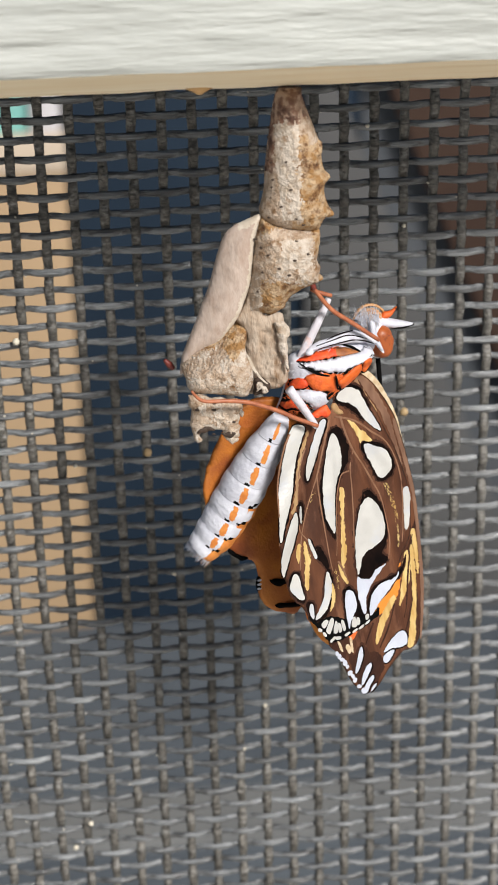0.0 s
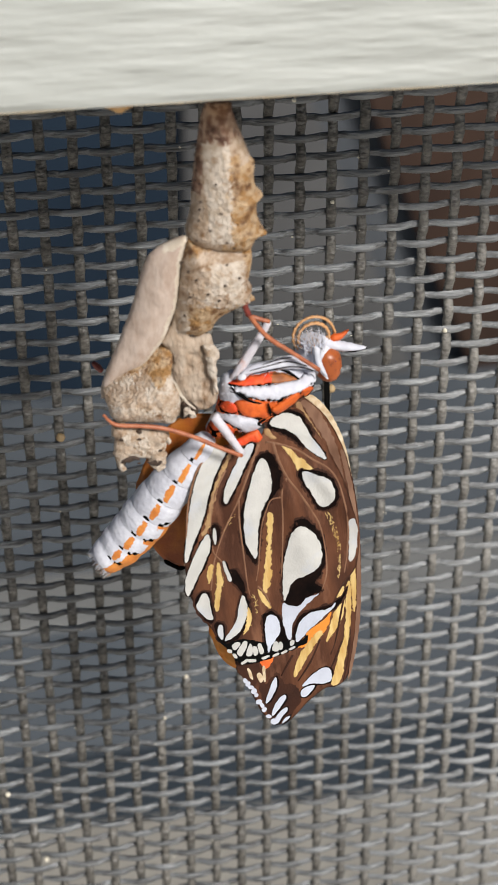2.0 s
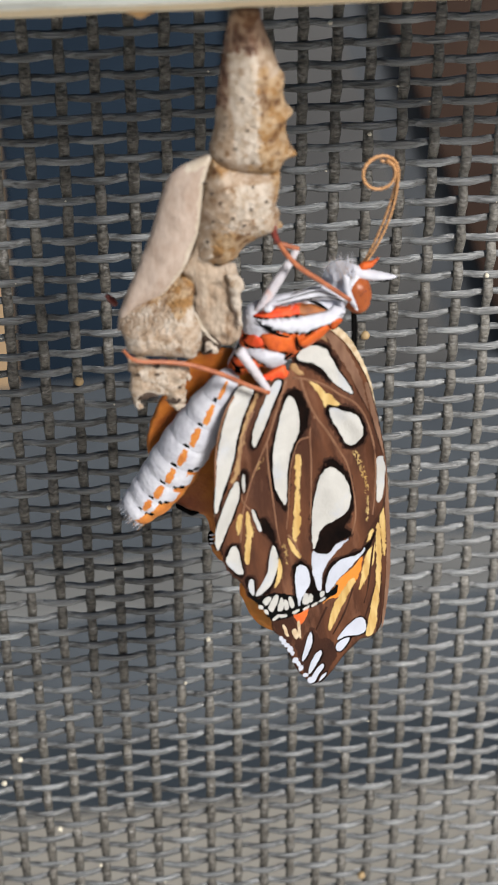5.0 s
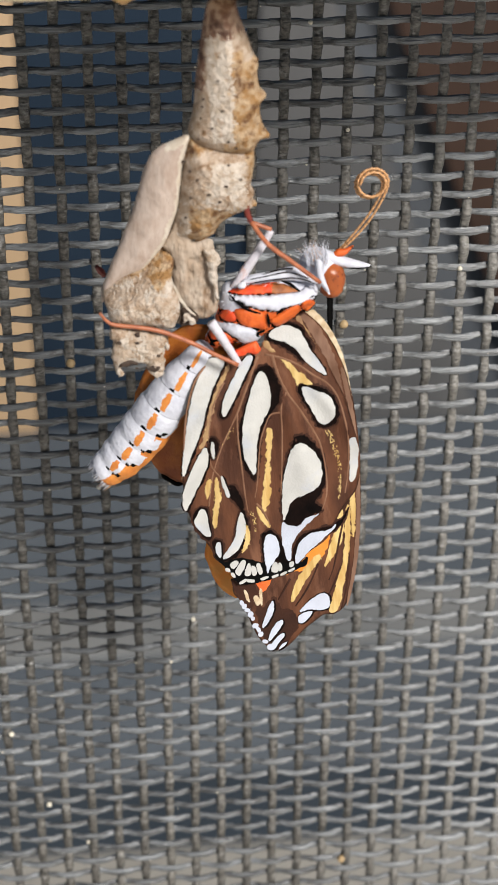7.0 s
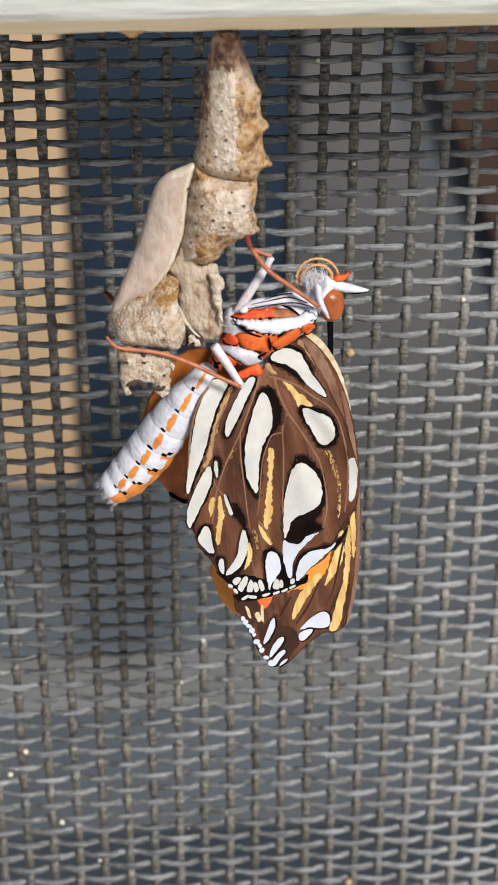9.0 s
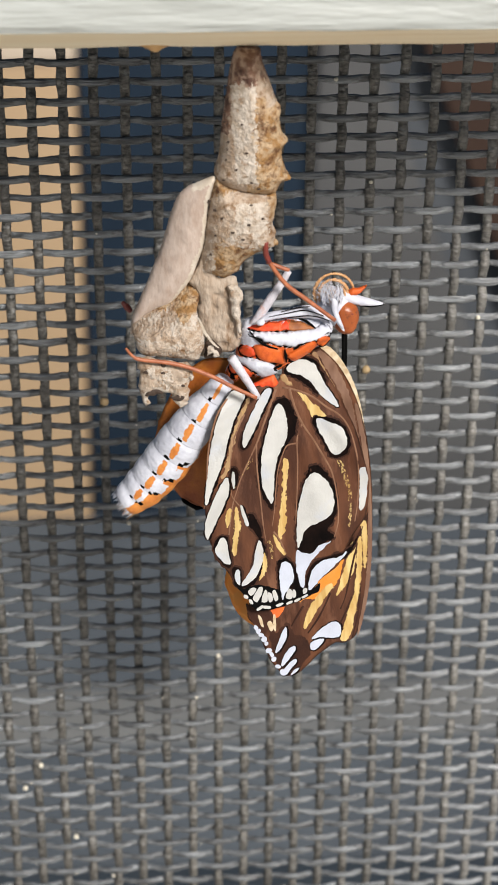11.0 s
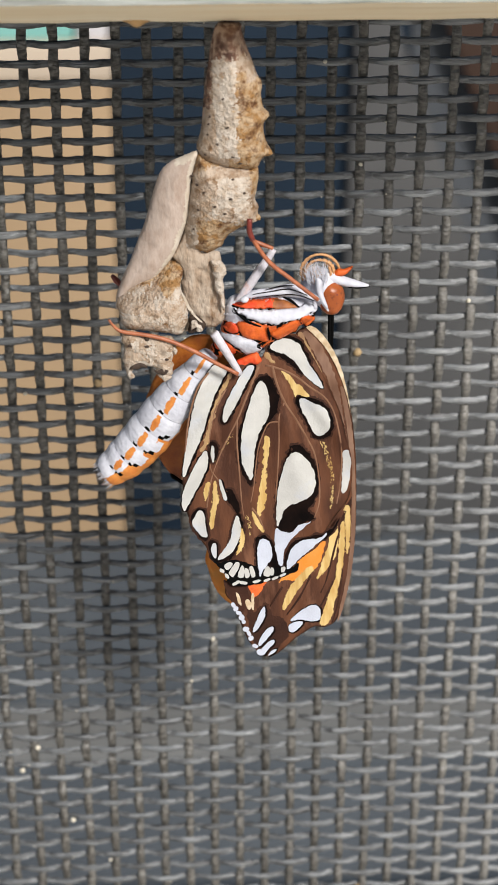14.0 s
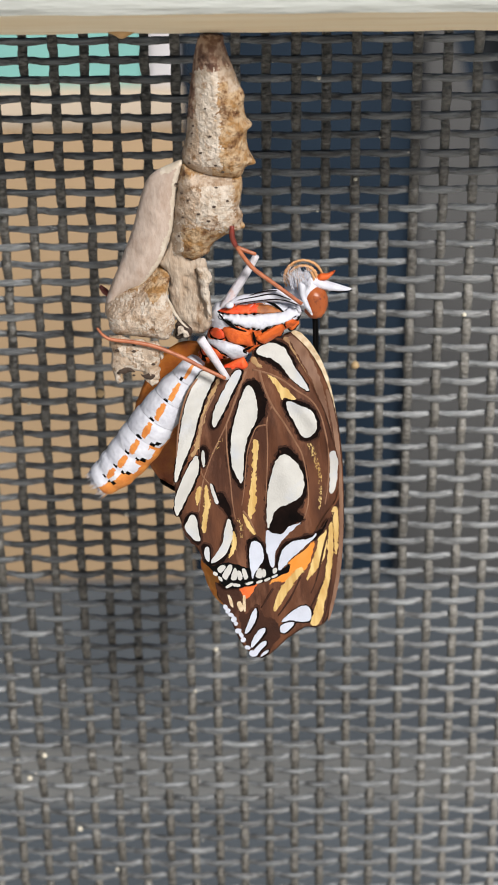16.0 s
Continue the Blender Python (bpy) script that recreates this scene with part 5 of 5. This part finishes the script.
for _ in range(340):
    q, r = rng.uniform(0, 6.283), 1.3 * math.sqrt(rng.random())
    side = np.array([-way[2], 0, way[0]])
    base = tip - 0.25 * way + r * (math.cos(q) * side + math.sin(q) * np.array([0, -1, 0]))
    top = bm.verts.new(base + way * rng.uniform(0.2, 0.95) + np.array([rng.uniform(-0.2, 0.2), rng.uniform(-0.2, 0.1), rng.uniform(-0.25, 0.15)]))
    ring = [bm.verts.new(base + 0.09 * (math.cos(a) * side + math.sin(a) * np.array([0, -1, 0]))) for a in (0, 2.1, 4.2)]
    for i in range(3):
        bm.faces.new((ring[i], ring[(i + 1) % 3], top)).material_index = 1 if rng.random() < 0.3 + 0.4 * math.cos(q) else 0
part("tail_tuft", bm, [M_BODY, M_TAN_HAIR], abdomen, "ragged pale tail tuft", WAIST, smooth=False)

# fine hairs over the thorax
rng = random.Random(8)
bm = bmesh.new()
for _ in range(420):
    u, v = rng.uniform(-0.8, 7.8), rng.uniform(-4.6, 1.4)
    if not within(np.array([[u, v]]), THORAX_RING)[0]:
        continue
    y = chest(0.22)(u, v)
    ln, ang = rng.uniform(0.25, 0.6), radians(rng.uniform(180, 215))
    top = bm.verts.new((u + ln * math.cos(ang), y - rng.uniform(0.0, 0.16), v + ln * math.sin(ang)))
    base = [bm.verts.new((u + 0.025 * math.cos(q), y + 0.05, v + 0.025 * math.sin(q))) for q in (0, 2.1, 4.2)]
    k = thorax_coat(u, v)
    if k == 4:
        continue
    for i in range(3):
        bm.faces.new((base[i], base[(i + 1) % 3], top)).material_index = k
part("thorax_fur", bm, COATS, butterfly)

# white tuft on the head
rng = random.Random(5)
bm = bmesh.new()
for _ in range(240):
    u, v = 7.1 + rng.random() * 1.7, 2.0 + rng.random() * 0.9
    w = -0.3 + rng.random() * 1.5
    ang = radians(rng.uniform(65, 155))
    ln = rng.uniform(0.5, 1.5)
    tip = Vector((u + ln * math.cos(ang), w + rng.uniform(-0.5, 0.3), v + ln * math.sin(ang)))
    base = [bm.verts.new((u + 0.035 * math.cos(q), w + 0.035 * math.sin(q), v - 0.2)) for q in (0, 2.1, 4.2)]
    top = bm.verts.new(tip)
    for i in range(3):
        bm.faces.new((base[i], base[(i + 1) % 3], top)).material_index = 1 if rng.random() < 0.12 else 0
part("head_tuft", bm, [M_BODY, M_TAN_HAIR], butterfly, "white hair tuft", smooth=False)

# tongue of two strands, each a chain of short rigid joints
ROOT, JOINTS, REACH = [(9.9, 1.4, 2.5)][0], 36, 17.0
STEP = REACH / JOINTS
bm = tube([(-0.15, 0, 0), (STEP / 2, 0, 0), (STEP + 0.15, 0, 0)], [0.098, 0.1, 0.098], 8, 2)
first = part("tongue_joint", bm, M_TONGUE, butterfly)
TONGUE = [[first], []]
for n in range(2):
    while len(TONGUE[n]) < JOINTS:
        ob = new("tongue_joint", first.data)
        ob.parent = butterfly
        TONGUE[n].append(ob)

# ---- how the living parts move ----
BODY = [
    (0.0, -5.19, -2.21, 13.91, 0.08, 0.01, 0.17),
    (0.5, -4.06, -1.73, 11.55, 0.05, 0.02, 0.09),
    (1.0, -3.57, -1.31, 7.16, 0.01, 0.03, 0.00),
    (1.5, -3.92, -1.42, 7.35, 0.07, 0.04, 0.05),
    (2.0, -2.91, -0.70, 1.49, 0.34, -0.05, 0.10),
    (2.5, -4.00, -0.69, 6.17, 0.33, -0.06, 0.09),
    (3.0, -3.72, -1.30, 10.65, 0.19, -0.01, 0.03),
    (3.2, -3.51, -4.11, 2.84, 0.15, -0.04, -0.06),
    (5.3, -1.39, -0.30, 5.68, 0.29, 0.14, 0.22),
    (5.5, -1.23, -0.53, -1.60, 0.21, 0.05, 0.06),
    (6.0, -0.44, 0.62, -2.14, 0.28, 0.05, 0.02),
    (6.5, -2.36, -0.32, 2.70, 0.21, 0.05, 0.11),
    (7.0, -2.33, -0.01, 0.42, 0.25, 0.04, 0.09),
    (7.5, -1.71, -0.62, 1.79, 0.17, 0.03, 0.06),
    (8.0, -1.45, -0.42, 1.09, 0.21, 0.03, 0.00),
    (8.5, -1.94, -1.17, 4.02, 0.13, 0.04, 0.05),
    (9.0, -1.33, -0.78, 0.75, 0.16, 0.03, 0.03),
    (9.5, -0.36, -0.85, 3.27, 0.08, 0.04, 0.05),
    (9.7, 0.62, -0.20, 0.38, 0.07, 0.04, 0.01),
    (11.8, 0.75, -0.43, 2.27, -0.03, 0.02, 0.11),
    (12.0, 1.94, 0.17, -0.85, 0.08, 0.02, 0.04),
    (12.5, 1.47, -0.02, 0.86, -0.04, 0.02, 0.04),
    (13.0, 0.83, -0.17, 1.95, 0.04, 0.02, 0.06),
    (13.5, 0.60, 0.12, -0.06, 0.09, 0.01, 0.02),
    (14.0, 1.45, 0.47, -0.65, 0.06, 0.01, -0.04),
    (14.5, -0.05, -0.04, -0.07, -0.01, 0.00, -0.01),
    (15.0, 0.56, -0.09, 0.96, 0.02, 0.02, 0.00),
    (15.5, 0.82, 0.21, 0.52, 0.03, 0.02, 0.01),
    (16.0, 1.60, -0.33, 2.00, 0.00, 0.02, 0.01),
]
HIND = [
    (0.0, 5.50, 1.90, 5.80),
    (0.5, 5.30, 0.50, 2.50),
    (1.0, 5.52, -0.74, -5.05),
    (1.5, 5.42, -0.91, -4.50),
    (2.0, 4.02, 0.14, -5.35),
    (2.5, 3.23, 0.95, -1.11),
    (3.0, 2.72, 1.05, 1.39),
    (3.2, 5.43, 1.85, -0.58),
    (5.3, 1.45, -0.50, 0.98),
    (5.5, 3.14, -1.30, -5.53),
    (6.0, 2.44, -1.03, -4.68),
    (6.5, 2.90, -0.84, -0.82),
    (7.0, 3.46, -1.43, -3.55),
    (7.5, 2.16, -0.53, -1.68),
    (8.0, 2.62, -0.87, -2.37),
    (8.5, 1.92, -0.13, 0.98),
    (9.0, 2.29, -0.66, -3.11),
    (9.5, 1.26, -0.09, 1.88),
    (9.7, 1.76, -0.26, -1.93),
    (11.8, -0.74, 0.42, 3.67),
    (12.0, -0.20, -0.12, -0.27),
    (12.5, -0.49, 0.26, 0.97),
    (13.0, -0.44, 0.45, 2.30),
    (13.5, -0.13, -0.09, -0.10),
    (14.0, -0.13, 0.09, -1.31),
    (14.5, 0.01, -0.03, -0.09),
    (15.0, 0.18, 0.26, -0.37),
    (15.5, -0.18, 0.33, -1.28),
    (16.0, 0.02, 0.69, 0.99),
]
FORE = [
    (0.0, 8.78, -2.24, 5.36),
    (0.5, 6.38, -1.80, 4.64),
    (1.0, 5.62, -0.85, 1.33),
    (1.5, 5.45, -0.92, 1.13),
    (2.0, 3.98, 0.10, -0.11),
    (2.5, 4.30, -1.03, 0.36),
    (3.0, 3.84, -1.40, 1.50),
    (3.2, 4.64, 1.64, 0.74),
    (5.3, 1.25, -0.86, 6.40),
    (5.5, 1.56, -0.44, 1.77),
    (6.0, 0.56, -0.13, 0.74),
    (6.5, 3.29, -0.67, 3.43),
    (7.0, 3.07, -0.77, 2.45),
    (7.5, 1.84, -0.02, 2.52),
    (8.0, 1.85, -0.22, 2.15),
    (8.5, 2.63, -0.08, 3.41),
    (9.0, 1.73, -0.07, 1.34),
    (9.5, 1.05, -0.05, 3.48),
    (9.7, 0.28, -0.03, 0.96),
    (11.8, -0.34, -0.27, 1.32),
    (12.0, -1.67, -0.38, -0.76),
    (12.5, -1.19, -0.07, -0.47),
    (13.0, -0.36, 0.00, 0.58),
    (13.5, -0.21, -0.26, -0.28),
    (14.0, -1.61, -0.20, -1.40),
    (14.5, 0.20, -0.00, -0.34),
    (15.0, -0.14, 0.07, -0.90),
    (15.5, -1.23, 0.27, -1.54),
    (16.0, -1.43, 0.47, -0.44),
]
TAIL = [
    (0.0, 14.74, -7.49, -3.26),
    (0.5, 13.07, -5.11, -2.50),
    (1.0, 11.78, -2.48, -3.37),
    (1.5, 10.78, -2.62, -2.84),
    (2.0, 6.78, 0.33, -1.11),
    (2.5, 7.46, -1.77, 0.41),
    (3.0, 7.77, -3.71, 1.03),
    (3.2, 6.95, 1.67, 1.29),
    (5.3, 7.50, -7.00, -4.00),
    (5.5, 3.80, -0.24, -1.23),
    (6.0, 3.43, -0.30, -1.78),
    (6.5, 5.08, -2.55, -1.06),
    (7.0, 4.89, -1.95, -1.97),
    (7.5, 4.99, -2.13, -1.68),
    (8.0, 4.42, -1.79, -1.48),
    (8.5, 4.64, -2.94, -0.26),
    (9.0, 4.50, -1.25, -1.26),
    (9.5, 4.32, -2.36, -0.27),
    (9.7, 3.47, -0.76, -0.73),
    (11.8, -0.05, -1.42, -0.13),
    (12.0, -1.20, 0.25, -0.58),
    (12.5, -0.46, -0.09, -0.23),
    (13.0, 0.13, -0.53, -0.15),
    (13.5, -0.01, 0.04, -0.60),
    (14.0, -0.42, 0.29, -0.56),
    (14.5, -0.05, 0.05, 0.20),
    (15.0, 0.57, -0.19, -0.32),
    (15.5, -1.58, 0.15, 0.66),
    (16.0, -1.30, 0.48, 1.78),
]
# seconds, heading at the root, straight length, bend along it, bend past it (degrees per millimetre)
CURL = [(0.0, 120, 0.4, 38, 42), (1.5, 116, 0.4, 38, 42), (2.0, 98, 0.6, 32, 36), (2.5, 80, 0.8, 28, 36), (3.2, 72, 1.0, 26, 36),
        (4.3, 62, 5.0, 12, 36), (5.3, 54, 8.4, 1.5, 36), (5.5, 52, 8.8, 1.5, 24), (5.6, 66, 10.0, 1.5, 13), (5.7, 82, 8.0, 0.5, 9),
        (5.8, 64, 8.5, 0.8, 11), (5.9, 46, 9.0, 1.0, 15), (6.1, 43, 9.4, 1.5, 26), (6.4, 41, 9.5, 1.5, 38), (6.7, 44, 7.0, 1.5, 42),
        (7.0, 42, 6.0, 5, 42), (7.2, 36, 5.0, 10, 42), (7.5, 33, 4.2, 16, 40), (7.8, 48, 2.6, 30, 40), (8.0, 66, 1.5, 33, 38),
        (8.6, 80, 1.0, 33, 36), (9.0, 104, 0.8, 31, 36), (9.7, 106, 0.8, 31, 38), (16.0, 110, 0.8, 31, 39)]


def turned(ax, ay, az):
    v = Vector((radians(ax), radians(ay), radians(az)))
    return Matrix.Rotation(v.length, 4, v.normalized()) if v.length > 1e-9 else Matrix.Identity(4)


def hinge_rows(rows, at):
    return [(t, Matrix.Translation(Vector(at) * MM) @ turned(a, b, c)) for t, a, b, c in rows]


def motions():
    pivot = Vector((21, -22, -20)) * MM
    base = Vector((20, -22, -18)) * MM
    walk(butterfly, [(t, Matrix.Translation(pivot + Vector((x, y, z)) * MM) @ turned(a, b, c) @ Matrix.Translation(base - pivot)) for t, a, b, c, x, y, z in BODY])
    walk(hind, hinge_rows(HIND, HINGE))
    walk(fore, hinge_rows(FORE, HINGE))
    walk(abdomen, hinge_rows(TAIL, WAIST))
    walk(back, hinge_rows([(r[0], 0.0, 0.4 * r[3], 0.0) for r in BODY], back["pivot"]))
    walk(far_fore, hinge_rows([(t, a, b - 0.4 * r[3], c) for (t, a, b, c), r in zip(FORE, BODY)], HINGE))
    stamps = [0.0, 0.75] + [1.5 + 0.1 * i for i in range(76)] + [12.0, 16.0]
    keys = np.array(CURL)
    for n in range(2):
        rows = [[] for _ in range(JOINTS)]
        for t in stamps:
            head, straight, k0, k1 = (np.interp(t, keys[:, 0], keys[:, i]) for i in (1, 2, 3, 4))
            straight -= 0.5 * n
            ang = radians(head + 6.0 * n * min(straight / 4, 1))
            p = Vector((ROOT[0], ROOT[1] + 0.3 * n, ROOT[2]))
            for j in range(JOINTS):
                rows[j].append((t, Matrix.Translation(p * MM) @ Matrix.Rotation(-ang, 4, "Y")))
                p = p + Vector((math.cos(ang), -0.035, math.sin(ang))) * STEP
                bend = k0 + (k1 - k0) * min(max((j * STEP - straight) / 1.2 + 0.5, 0), 1)
                if j * STEP < straight:
                    bend -= 2.0 * n * min(straight / 4, 1)
                ang += radians(bend * (0.85 + 0.6 * j / JOINTS + 0.04 * n)) * STEP
        for ob, r in zip(TONGUE[n], rows):
            walk(ob, r)


motions()
